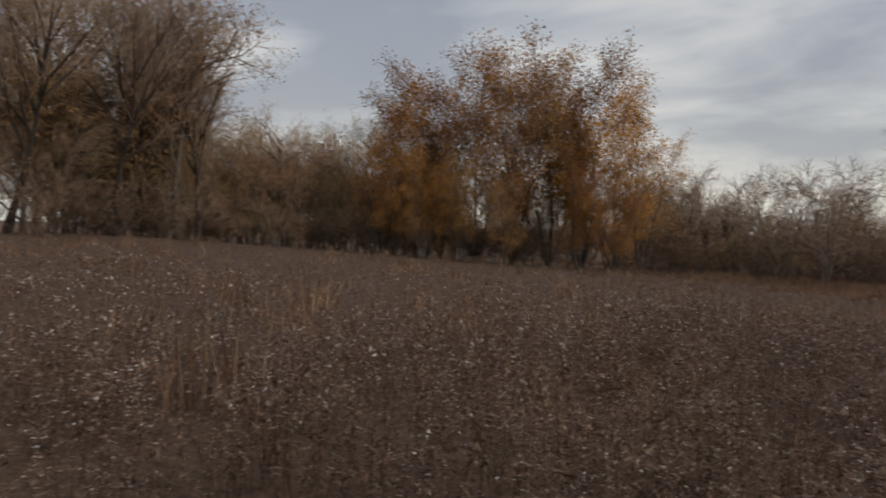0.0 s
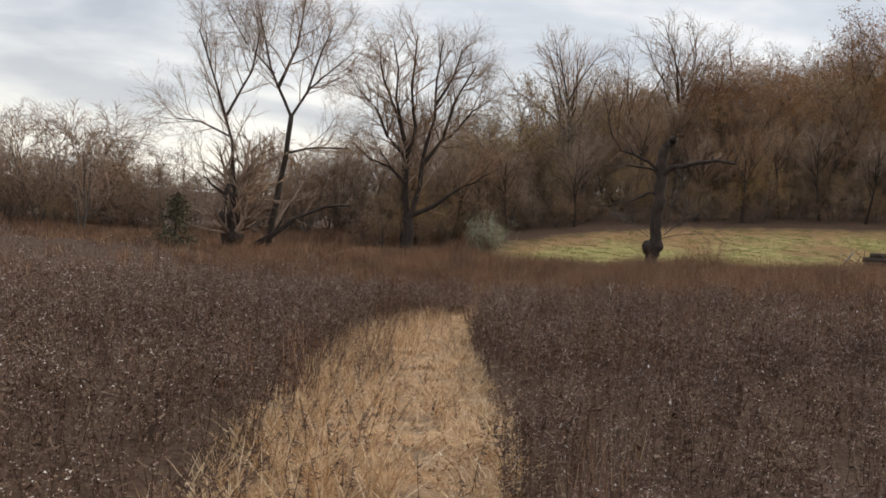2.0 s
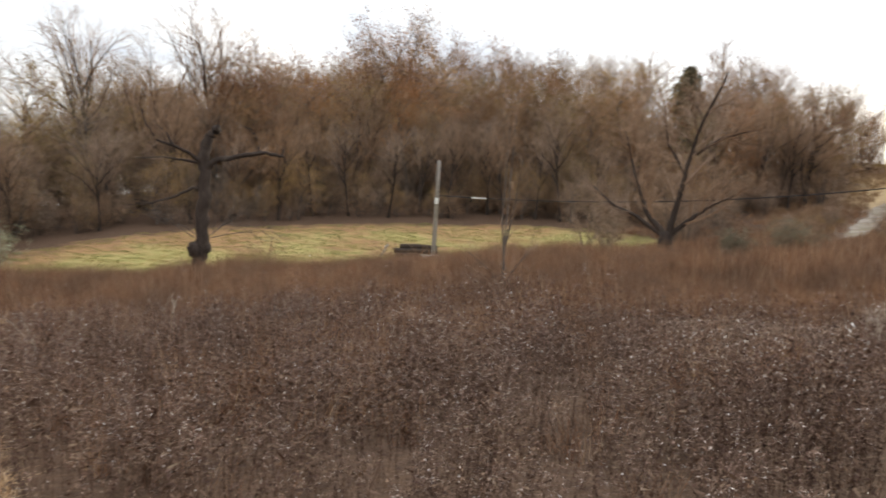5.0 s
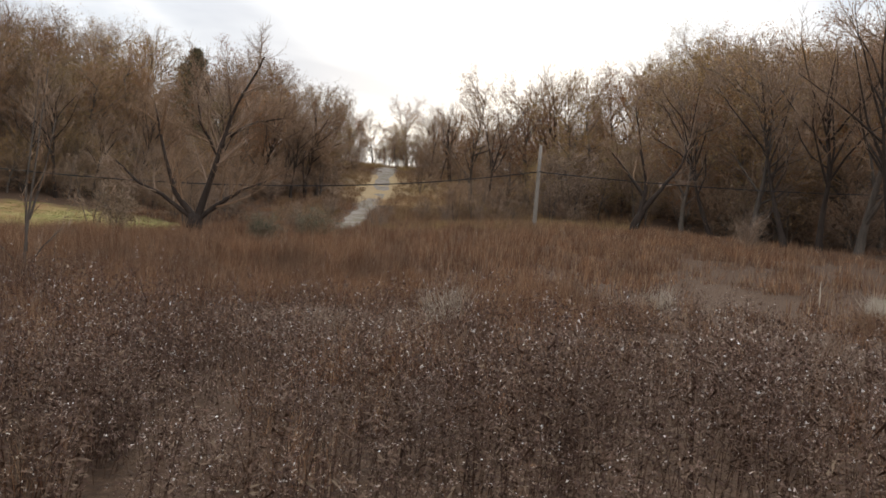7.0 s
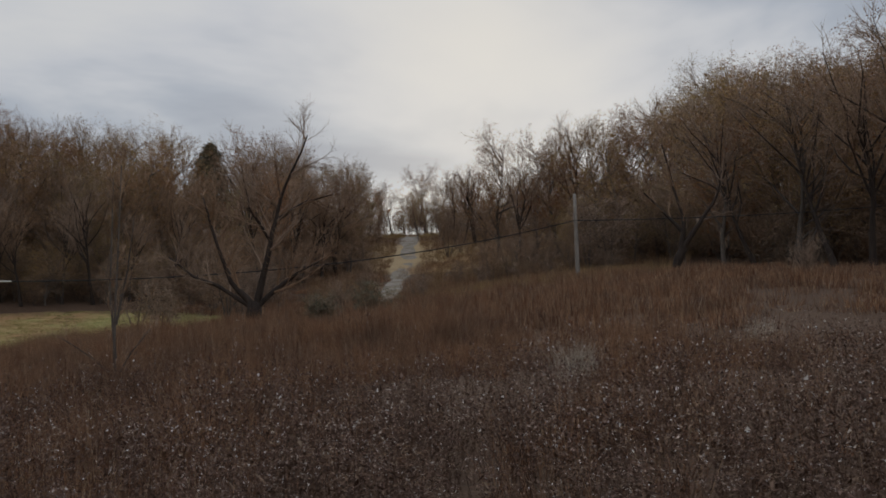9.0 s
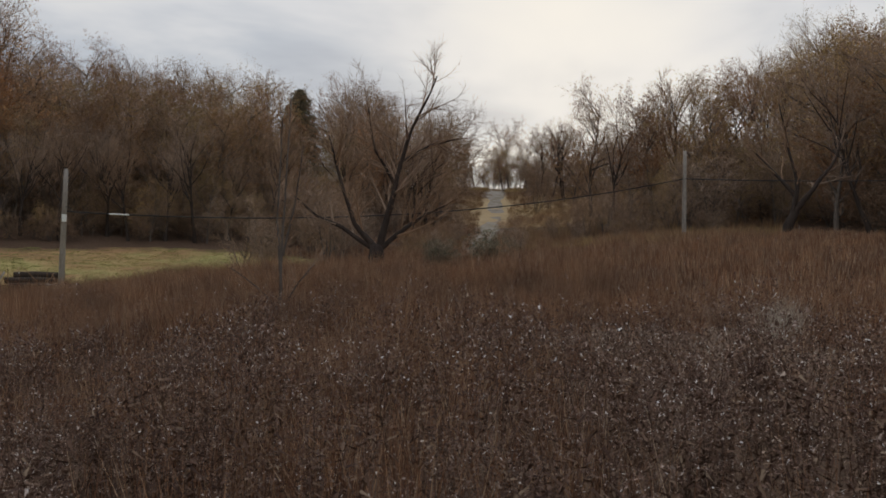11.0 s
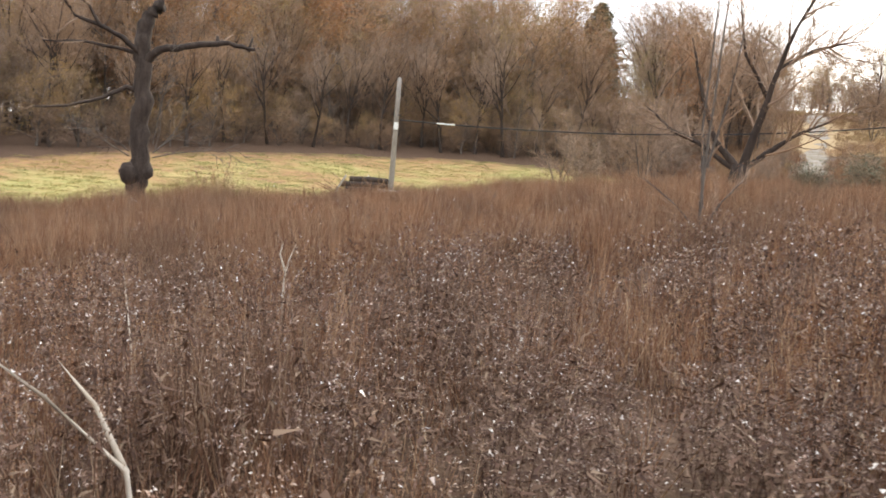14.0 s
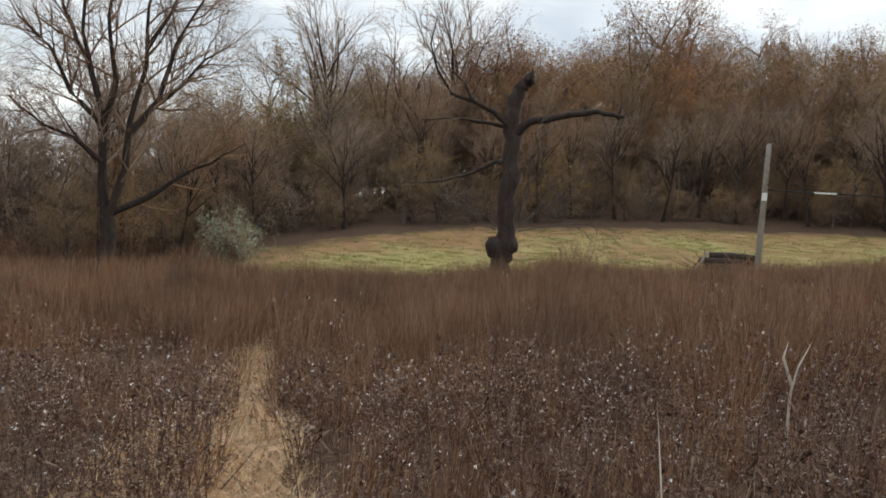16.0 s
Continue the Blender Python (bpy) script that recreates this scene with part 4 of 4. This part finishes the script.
wood_row([(12, 60), (5, 56), (0, 52), (-4, 54)], -10, 30, ["scrub", "olive", "thicket"], (0.7, 1.05), "low trees where the wood ends", 118)
H = "trees of the hillside wood"
wood_row([(74, -42), (64, -18), (60, -2), (59, 8), (64, 14)], -10, 34, ["oak", "bare", "olive", "olive"], (0.85, 1.1), H, 103)
wood_row([(86, -42), (76, -18), (72, -2), (71, 9), (78, 18), (92, 26), (106, 34)], -16, 44, ["oak", "bare", "bare", "olive"], (0.85, 1.15), H, 119)
wood_row([(62, -30), (55, -8), (53, 2), (55, 11), (62, 17), (74, 22)], -7, 34, ["thicket", "scrub", "scrub"], (0.8, 1.2), "undergrowth of the hillside", 104)
T = "trees beside the gravel track"
wood_row([(58, 46), (70, 56), (88, 68), (108, 80)], 16, 30, ["bare", "scrub", "olive"], (0.6, 0.85), T, 105)
wood_row([(112, 86), (124, 76), (132, 64), (128, 50), (112, 38)], 14, 26, ["bare", "scrub", "oak", "scrub"], (0.7, 1.0), "trees on the skyline", 106)
wood_row([(28, 31), (40, 38), (54, 44)], 4, 14, ["scrub", "thicket"], (0.5, 0.8), T, 107)
wood_row([(50, 27), (62, 32), (74, 38)], -5, 10, ["scrub", "thicket"], (0.45, 0.7), T, 108)
r = random.Random(122)
for _ in range(80):
    angle, d = radians(r.uniform(59.0, 77.0)), r.uniform(82, 175)
    x, y = math.sin(angle) * d, 10 + math.cos(angle) * d
    if on_track(np.array(x), np.array(y)) > 4.5 + d * 0.02 and math.hypot((x - 112) / 20, (y - 56) / 8) > 1:
        plant(r.choice(["scrub", "thicket", "scrub", "bare"] if d > 120 else ["thicket", "scrub"]), x, y, r.uniform(0.55, 0.95) * (1.1 if d > 140 else 0.8), r.uniform(0, 360), "scrub on the hillside")
for angle, d, kind, s in ((68.5, 118, "oak", 1.25), (70, 108, "bare", 1.2), (71.2, 122, "olive", 1.3), (72.5, 112, "oak", 1.3), (74, 118, "bare", 1.35), (75.5, 106, "olive", 1.25),
                          (77, 112, "oak", 1.4), (66.8, 140, "bare", 1.05), (64.6, 165, "scrub", 1.5), (62.6, 172, "scrub", 1.4), (57.5, 158, "bare", 1.05), (56.0, 150, "olive", 1.0),
                          (58.8, 168, "bare", 0.95), (54.5, 140, "bare", 1.0), (53.0, 128, "olive", 1.05), (69.3, 135, "scrub", 1.5), (73.2, 132, "bare", 1.3)):
    plant(kind, math.sin(radians(angle)) * d, 10 + math.cos(radians(angle)) * d, s, angle * 53, "trees on the hillside")
out = np.linspace(80, 190, 56)
for i in range(60):
    angle = radians(52.5 + i * 0.45 + r.uniform(-0.3, 0.3))
    rise = (land(5 + np.sin(angle) * out, 14 + np.cos(angle) * out) - 1.5) / out
    d = out[int(np.argmax(rise))] - r.uniform(0, 6)
    x, y = 5 + math.sin(angle) * d, 14 + math.cos(angle) * d
    if on_track(np.array(x), np.array(y)) > 6:
        plant(r.choice(["scrub", "thicket", "thicket"]), x, y, r.uniform(0.6, 1.1), r.uniform(0, 360), "scrub on the skyline")
for i in range(16):
    k = r.uniform(0, 2.6)
    (ax, ay), (bx, by) = TRACK[int(k)], TRACK[int(k) + 1]
    side = r.choice((-1, 1)) * r.uniform(2.6, 4.5)
    plant(r.choice(["thicket", "scrub"]), ax + (k % 1) * (bx - ax) + side * 0.45, ay + (k % 1) * (by - ay) - side * 0.89, r.uniform(0.3, 0.6), r.uniform(0, 360), "scrub at the track's edge")
L = "scrub along the low field edge"
wood_row([(4, 50), (-2, 48), (-8, 47), (-14, 47.5)], -9, 44, ["scrub", "thicket", "scrub"], (0.72, 1.0), L, 109)
wood_row([(-14, 47.5), (-28, 53), (-38, 58)], -9, 34, ["scrub", "thicket", "scrub"], (0.46, 0.68), L, 129)
wood_row([(6, 80), (-12, 78), (-30, 80), (-46, 78)], -12, 40, ["scrub"], (0.6, 0.85), L, 120)
wood_row([(-46, 66), (-62, 58), (-72, 40), (-66, 24)], -10, 30, ["scrub", "olive", "bare"], (0.7, 1.0), "trees behind the golden trees", 121)
wood_row([(3, 66), (-6, 62), (-14, 64)], -8, 10, ["bare", "scrub"], (0.55, 0.75), L, 110)
wood_row([(-34, 56), (-46, 55), (-58, 42)], -8, 22, ["scrub", "thicket"], (0.8, 1.2), "bushes under the golden trees", 111)
wood_row([(-60, 42), (-60, 32), (-56, 22), (-50, 16)], -12, 30, ["scrub", "thicket", "olive"], (0.7, 1.0), "scrub beside the field", 112)
wood_row([(-47, 22), (-45, 12), (-48, -6)], -14, 24, ["bare", "olive", "oak", "bare"], (1.0, 1.3), "trees beside the field", 113)
wood_row([(-44, 22), (-42, 8), (-44, -8)], -5, 16, ["scrub", "thicket"], (0.6, 1.0), "scrub beside the field", 114)
wood_row([(-48, -8), (-30, -34), (0, -44), (40, -42), (70, -40)], -16, 14, ["bare", "olive", "oak"], (0.8, 1.1), "trees behind the field", 115)
r = random.Random(123)
for _ in range(46):
    angle, d = radians(r.uniform(-66, 8)), r.uniform(150, 230)
    plant("bare", math.sin(angle) * d, 10 + math.cos(angle) * d, r.uniform(0.35, 0.5) * d / 165, r.uniform(0, 360), "far trees beyond the low field")
for angle, d, high in ((-54.6, 84, 12), (-53, 86, 18), (-50.6, 86, 21), (-48, 88, 22.5), (-45.6, 86, 22), (-43, 88, 23), (-40.6, 86, 22), (-38.4, 85, 19), (-36.6, 84, 14),
                       (-52, 80, 10), (-49, 80, 11), (-46, 79, 9.5), (-41, 80, 10.5), (-38, 80, 8.5)):
    plant("gold", math.sin(radians(angle)) * d, -3 + math.cos(radians(angle)) * d, high / 19, angle * 37, "golden trees at the field corner")


def ring(start, stop, near_d, far_d, count, mix, heights, group, seed, clear_of_track=5.0):
    """Fills a stretch of the view round the field with trees."""
    r = random.Random(seed)
    for i in range(count):
        angle, d = radians(start + (stop - start) * (i + r.uniform(0, 1)) / count), r.uniform(near_d, far_d)
        x, y, kind = math.sin(angle) * d, 4 + math.cos(angle) * d, r.choice(mix)
        if on_track(np.array(x), np.array(y)) > clear_of_track and math.hypot((x - 112) / 20, (y - 56) / 8) > 1:
            plant(kind, x, y, r.uniform(*heights) / TALL[kind], r.uniform(0, 360), group)


ring(-80, -55, 86, 104, 60, ["olive", "oak", "olive", "bare"], (8, 14), "trees beside the golden trees", 131)
ring(-80, -34, 80, 88, 60, ["thicket", "olive", "thicket"], (3, 5.5), "bushes under the golden trees", 132)
ring(-37, -25, 86, 110, 22, ["bare", "bare", "scrub"], (8, 14), "bare trees past the golden trees", 133)
ring(-37, -23, 74, 100, 30, ["olive", "thicket"], (3.5, 7), "low scrub past the golden trees", 134)
ring(55, 84, 118, 165, 80, ["scrub", "olive", "thicket", "oak"], (5, 9), "scrub on the hillside", 135)
r = random.Random(139)
for i in range(110):
    angle, out_d = radians(8 + 168 * (i + r.uniform(0, 1)) / 110), r.uniform(1.12, 1.3)
    kind = ("thicket", "olive", "thicket", "bare")[i % 4]
    high = {"thicket": r.uniform(2.2, 3.6), "olive": r.uniform(3.5, 7), "bare": r.uniform(9, 13)}[kind]
    plant(kind, 28.5 + 30 * out_d * math.cos(angle), 61.5 + 17.5 * out_d * math.sin(angle), high / TALL[kind], r.uniform(0, 360), "undergrowth at the wood's edge")
ring(4, 46, 96, 136, 90, ["oak", "olive", "bare", "olive"], (8, 13), "trees deep in the wood", 137)
ring(4, 44, 92, 100, 40, ["olive", "thicket"], (4, 6), "undergrowth deep in the wood", 138)
ring(59.5, 67, 196, 214, 22, ["olive", "bare", "oak"], (6, 10), "trees on the skyline", 140)
for angle, d, kind, high in ((82, 86, "oak", 15), (84, 84, "bare", 17.5), (86.5, 82, "oak", 18.5), (88.6, 80, "bare", 20), (90.6, 74, "bare", 20.5), (92.8, 76, "oak", 20), (95, 72, "bare", 21), (97.5, 76, "bare", 20), (100, 78, "oak", 19)):
    plant(kind, math.sin(radians(angle)) * d, 7.1 + math.cos(radians(angle)) * d, high / TALL[kind], angle * 71, H)
ring(70, 84, 92, 118, 30, ["scrub", "olive", "thicket"], (5, 9), "scrub on the hillside", 136)
for kind, x, y, s in (("bare", -42, 61, 0.8), ("scrub", -25, 46, 0.9), ("scrub", -20, 41, 0.95), ("scrub", -17, 45, 0.8), ("bare", 84, 60, 0.7), ("oak", 76, 22, 0.9)):
    plant(kind, x * SPREAD, y * SPREAD, s * SPREAD, x * 31, "bare trees at the field edge")


def conifer(label, m, height, width, seed, name="pine_tree"):
    """An evergreen: a straight trunk, drooping boughs and many needle sprays."""
    r = random.Random(seed)
    root = tagged(new(name), label, "tree")
    root.matrix_basis = m
    trunk, boughs = Wood(), Wood()
    trunk.limb([(0, 0, -0.3), (0, 0, height * 0.5), (0, 0, height)], [height * 0.022, height * 0.014, 0.02], 7)
    v, f = [], []
    for i in range(int(height * 20)):
        k = r.uniform(0.05, 0.99)
        a, long = r.uniform(0, 6.28), width * (1.02 - k) ** 0.75 * r.uniform(0.5, 1.1)
        d = Vector((math.cos(a), math.sin(a), 0))
        start = Vector((0, 0, height * k))
        end = start + d * long + Vector((0, 0, long * (k - 0.45) * 0.6))
        boughs.limb([start, start.lerp(end, 0.5) + Vector((0, 0, 0.1)), end], [0.03, 0.02, 0.008], 3)
        for _ in range(int(16 + long * 12)):
            c = start.lerp(end, r.uniform(0.2, 1.05)) + Vector((r.gauss(0, 0.13), r.gauss(0, 0.13), r.gauss(0, 0.1))) * (1 + width * 0.25)
            p, q = Vector((r.gauss(0, 1), r.gauss(0, 1), r.gauss(0, 0.5))).normalized() * (0.1 + height * 0.012), Vector((r.gauss(0, 1), r.gauss(0, 1), r.gauss(0, 1))).normalized() * (0.04 + height * 0.006)
            o = len(v)
            v += [tuple(c - p), tuple(c + q), tuple(c + p), tuple(c - q)]
            f.append((o, o + 1, o + 2, o + 3))
    part("trunk", trunk.mesh("trunk", M_BARK_DARK), root)
    part("bough_whorl", boughs.mesh("bough_whorl", M_BARK_DARK), root)
    part("foliage", mesh_of("foliage", v, f, M_NEEDLE), root, "dark green needles")
    return root


conifer("tall dark evergreen rising above the wood", stand(133.8, 129.4), 40.0 - float(land(133.8, 129.4)), 8.5, 81)
conifer("small dark juniper beside a burred stump", stand(-16.3, 44.2), 2.9, 1.9, 82, "juniper")


def bush(name, label, m, wide, high, leaf_mat, seed, stems=26, leaves=9):
    r = random.Random(seed)
    root = tagged(new(name), label, "bush")
    root.matrix_basis = m
    wood = Wood()
    for _ in range(stems):
        a, s = r.uniform(0, 6.28), r.uniform(0.1, 1.0)
        pts = wander(r, (0, 0, -0.1), (math.cos(a) * s * wide / high, math.sin(a) * s * wide / high, 1), high * r.uniform(0.7, 1.1), 0.12, 0.0, 4)
        wood.limb(pts, [0.025 * (1 - 0.7 * j / 4) for j in range(5)], 3)
        branch(r, wood, wood, pts, 0.014, 0, [(7, high * 0.3, 0.8, 0.03, 0.25), (4, high * 0.16, 0.7, 0.0, 0.2)])
    part("framework", wood.mesh("framework", M_TWIG), root)
    if leaves:
        part("foliage", leaf_mesh(r, "foliage", wood.tips[::2], leaves, 0.09, 0.05, leaf_mat), root)
    return root


bush("sage_bush", "rounded grey-green bush at the meadow's edge", stand(1.25, 60.0), 2.1, 3.0, M_SAGE, 83, 40, 9)
bush("dark_bush", "dense dark round bare bush below the hill", stand(61.0, 10.9), 2.1, 3.0, M_LEAF_RUST, 84, 30, 0)
bush("evergreen_bush", "low dark green bush at the foot of the track", stand(34.9, 30.0), 2.2, 2.0, M_NEEDLE, 85, 30, 9)
bush("evergreen_bush", "low dark green bush at the foot of the track", stand(32.0, 31.0), 1.6, 1.5, M_NEEDLE, 86, 22, 9)
bush("leafy_shrub", "thin shrub with dry leaves below the dead tree", stand(13.4, 45.0), 1.3, 2.0, M_LEAF_RUST, 87, 14, 1)


# ---- poles and wire ----
def utility_pole(label, m, height, tagged_at=None):
    root = tagged(new("utility_pole"), label, "pole")
    root.matrix_basis = m
    shaft = Wood()
    shaft.limb([(0, 0, -0.4), (0, 0, height * 0.35), (0, 0, height * 0.7), (0, 0, height)], [0.19, 0.17, 0.15, 0.13], 14)
    part("shaft", shaft.mesh("shaft", M_POLE), root)
    if tagged_at:
        bm = bmesh.new()
        bmesh.ops.create_cube(bm, size=1.0, matrix=Matrix.Translation((0, -0.18, tagged_at)) @ Matrix.Diagonal((0.28, 0.06, 0.45, 1)))
        bmesh.ops.bevel(bm, geom=bm.edges[:], offset=0.01, segments=1)
        data = bpy.data.meshes.new("marker_plate")
        bm.to_mesh(data)
        bm.free()
        data.materials.append(M_WHITE)
        part("marker_plate", data, root, "white marker plate")
    hook = Wood()
    hook.limb([(0, -0.1, height * 0.68), (0.1, -0.22, height * 0.685), (0.25, -0.22, height * 0.68)], [0.03, 0.03, 0.03], 6)
    part("wire_bracket", hook.mesh("wire_bracket", M_WIRE), root, "dark cable bracket")
    return root


def at_height(x, y, up):
    return Vector((x, y, float(land(x, y)) + up))


P1, P2 = (30.5, 57.5), (66.85, 28.8)
utility_pole("weathered grey wooden utility pole with a white plate", facing(*P1, sink=0.0) @ pose(0, 0, 0, 0, 1.0, 0), 7.5, 4.43)
utility_pole("weathered grey wooden utility pole at the hill's foot", facing(*P2, sink=0.0) @ pose(0, 0, 0, 0, 0.5, 0), 7.2)


def hang(name, label, a, b, sag, thick=0.022, category="cable"):
    w = Wood()
    w.limb([a.lerp(b, k / 24) - Vector((0, 0, sag * 4 * (k / 24) * (1 - k / 24))) for k in range(25)], [thick] * 25, 5)
    return tagged(new(name, w.mesh(name, M_WIRE)), label, category)


A, B = at_height(*P1, 4.85), at_height(*P2, 4.9)
hang("overhead_cable", "sagging black overhead cable between the poles", A, B, 1.5, 0.04)
C = at_height(100, -22, 4.8)
hang("overhead_cable", "sagging black overhead cable running into the wood", B, C, 1.2, 0.04)
sleeve = Wood()
p, q = A.lerp(B, 0.058), A.lerp(B, 0.083)
sleeve.limb([p - Vector((0, 0, 0.33)), q - Vector((0, 0, 0.456))], [0.048, 0.048], 8)
tagged(new("cable_sleeve", sleeve.mesh("cable_sleeve", M_WHITE)), "white cable sleeve clamped on the overhead cable", "cable fitting")


# ---- small things ----
def rough_block(name, label, category, m, size, mat, seed):
    bm = bmesh.new()
    bmesh.ops.create_cube(bm, size=1.0, matrix=Matrix.Diagonal((*size, 1)))
    bmesh.ops.subdivide_edges(bm, edges=bm.edges[:], cuts=2, use_grid_fill=True)
    r = random.Random(seed)
    for v in bm.verts:
        v.co += Vector((r.uniform(-1, 1) * size[0], r.uniform(-1, 1) * size[1], r.uniform(-1, 1) * size[2])) * 0.08
    bmesh.ops.bevel(bm, geom=bm.edges[:], offset=min(size) * 0.08, segments=1)
    data = bpy.data.meshes.new(name)
    bm.to_mesh(data)
    bm.free()
    data.materials.append(mat)
    ob = new(name, data)
    ob.matrix_basis = m @ Matrix.Translation((0, 0, size[2] * 0.4))
    return tagged(ob, label, category)


rough_block("stone_slab", "pale flat stone slab at the pole's foot", "stone", facing(30.0, 56.6, sink=0.0), (1.7, 0.7, 0.42), M_STONE, 91)
logs = tagged(new("log_pile"), "dark heap of cut logs and brush in the meadow", "log pile")
logs.matrix_basis = facing(30.0, 59.3, sink=0.0) @ Matrix.Scale(1.35, 4)
r = random.Random(92)
for i in range(9):
    w = Wood()
    z, y = 0.14 + 0.25 * (i // 4), -0.5 + 0.35 * (i % 4) + 0.17 * (i // 4)
    w.limb([(-1.1 + r.uniform(-0.3, 0.3), y, z), (0.0, y + r.uniform(-0.1, 0.1), z + 0.03), (1.1 + r.uniform(-0.3, 0.3), y, z)], [0.15, 0.16, 0.14], 9)
    part("log", w.mesh("log", M_BARK_DARK), logs)
brush = Wood()
for _ in range(70):
    pts = wander(r, (r.uniform(-1.8, 2.2), r.uniform(-0.7, 0.7), 0.0), (r.gauss(0, 1.2), r.gauss(0, 1), r.uniform(0.2, 1.0)), r.uniform(0.7, 1.8), 0.15, 0, 3)
    brush.limb(pts, [0.03, 0.025, 0.018, 0.005], 4)
part("brushwood", brush.mesh("brushwood", M_TWIG), logs, "tangled brown brushwood")
stake = Wood()
stake.limb([(0, 0, -0.1), (0.3, 0, 0.55), (0.55, 0, 1.0)], [0.05, 0.045, 0.04], 7)
tagged(new("stake", stake.mesh("stake", M_BARK_PALE)), "pale leaning stake in the meadow grass", "stake").matrix_basis = facing(24.5, 55.0) @ Matrix.Scale(1.5, 4)


def weed_stalk(label, m, pts_sets, thick):
    root = tagged(new("weed_stalk"), label, "weed")
    root.matrix_basis = m
    for i, pts in enumerate(pts_sets):
        w = Wood()
        w.limb([(u, 0.03 * i, z) for u, z in pts], [thick * (1 - 0.8 * j / (len(pts) - 1)) + 0.002 for j in range(len(pts))], 5)
        part("stem", w.mesh("stem", M_PALE_STEM), root)
    return root


weed_stalk("tall bleached forked weed stalk leaning out of the field", facing(1.0, 18.1, (0.04, 15.7)), [
    [(0.08, 0.0), (0.0, 0.55), (-0.29, 0.84), (-0.58, 1.08)], [(0.0, 0.53), (-0.12, 0.8), (-0.26, 0.98)]], 0.012)
weed_stalk("tall bleached bare weed stalk in the field", facing(1.75, 20.4, (0.04, 15.7)), [[(0.06, 0.0), (0.03, 0.7), (-0.03, 1.2)]], 0.007)
weed_stalk("pale forked weed stalk above dark dry growth", facing(3.95, 22.35, (0.05, 17.7)), [
    [(0.0, 0.0), (0.0, 0.8), (0.04, 1.0), (0.12, 1.2)], [(0.01, 0.85), (-0.06, 1.05), (-0.03, 1.18)]], 0.011)
weed_stalk("white dead stick standing in pale flattened grass", stand(32.2, 6.3), [[(0.0, 0.0), (0.02, 0.5), (0.06, 1.25)], [(0.0, 0.45), (-0.5, 0.42)]], 0.045)

# pale flattened grass in the field
rng = np.random.default_rng(93)
for label, cx, cy, rx, ry, count in (("pale bleached grass flattened in the field", 34.0, 4.2, 2.0, 0.4, 70), ("pale bleached grass flattened in the field", 27.7, 11.0, 1.8, 0.4, 22),
                                       ("pale yellowish grass flattened in the field", 16.4, 13.7, 0.9, 0.35, 26)):
    a, d = rng.uniform(0, 6.28, count), np.sqrt(rng.uniform(0, 1, count))
    tagged(scatter("pale_grass", M_PALE_STEM, SHORT, cx + np.cos(a) * d * rx, cy + np.sin(a) * d * ry, rng.uniform(0.5, 0.95, count), rng, lean=0.3), label, "grass", kind="stuff")


# single goldenrods at the path's edge, where each can be told apart
r, rng = random.Random(95), np.random.default_rng(95)
GOLDENRODS = []
for i in range(5):
    root = tagged(new("goldenrod_plant"), "dry brown goldenrod with a grey feathery head beside the path", "weed", "goldenrods along the path")
    for name, mat, (v, f) in (("stem", M_STALK, stalk_shape(rng, 14)), ("seed_head", M_FLUFF, head_shape(rng, 150, 0.075, 0.0046, 0.34))):
        tagged(part(name, mesh_of(name, v.tolist(), f.tolist(), mat), root), kind="stuff" if name == "seed_head" else "")
    GOLDENRODS.append(root)
for i in range(90):
    y = -2 + 24 * (i + r.uniform(0, 1)) / 90
    side = 1 if i % 3 else -1
    x = float(path_middle(y)) + side * (float(path_half(y)) + r.uniform(0.1, 0.6))
    if side > 0:
        x = max(x, 0.5 + r.uniform(0, 0.4))
    m = stand(x, y, r.uniform(0, 360), 0.0) @ pose(0, 0, 0, r.gauss(0, 5), r.gauss(0, 5), 0)
    ob = GOLDENRODS[i] if i < 5 else copy_thing(GOLDENRODS[i % 5], m)
    ob.matrix_basis = m @ Matrix.Scale(r.uniform(0.75, 1.1), 4)
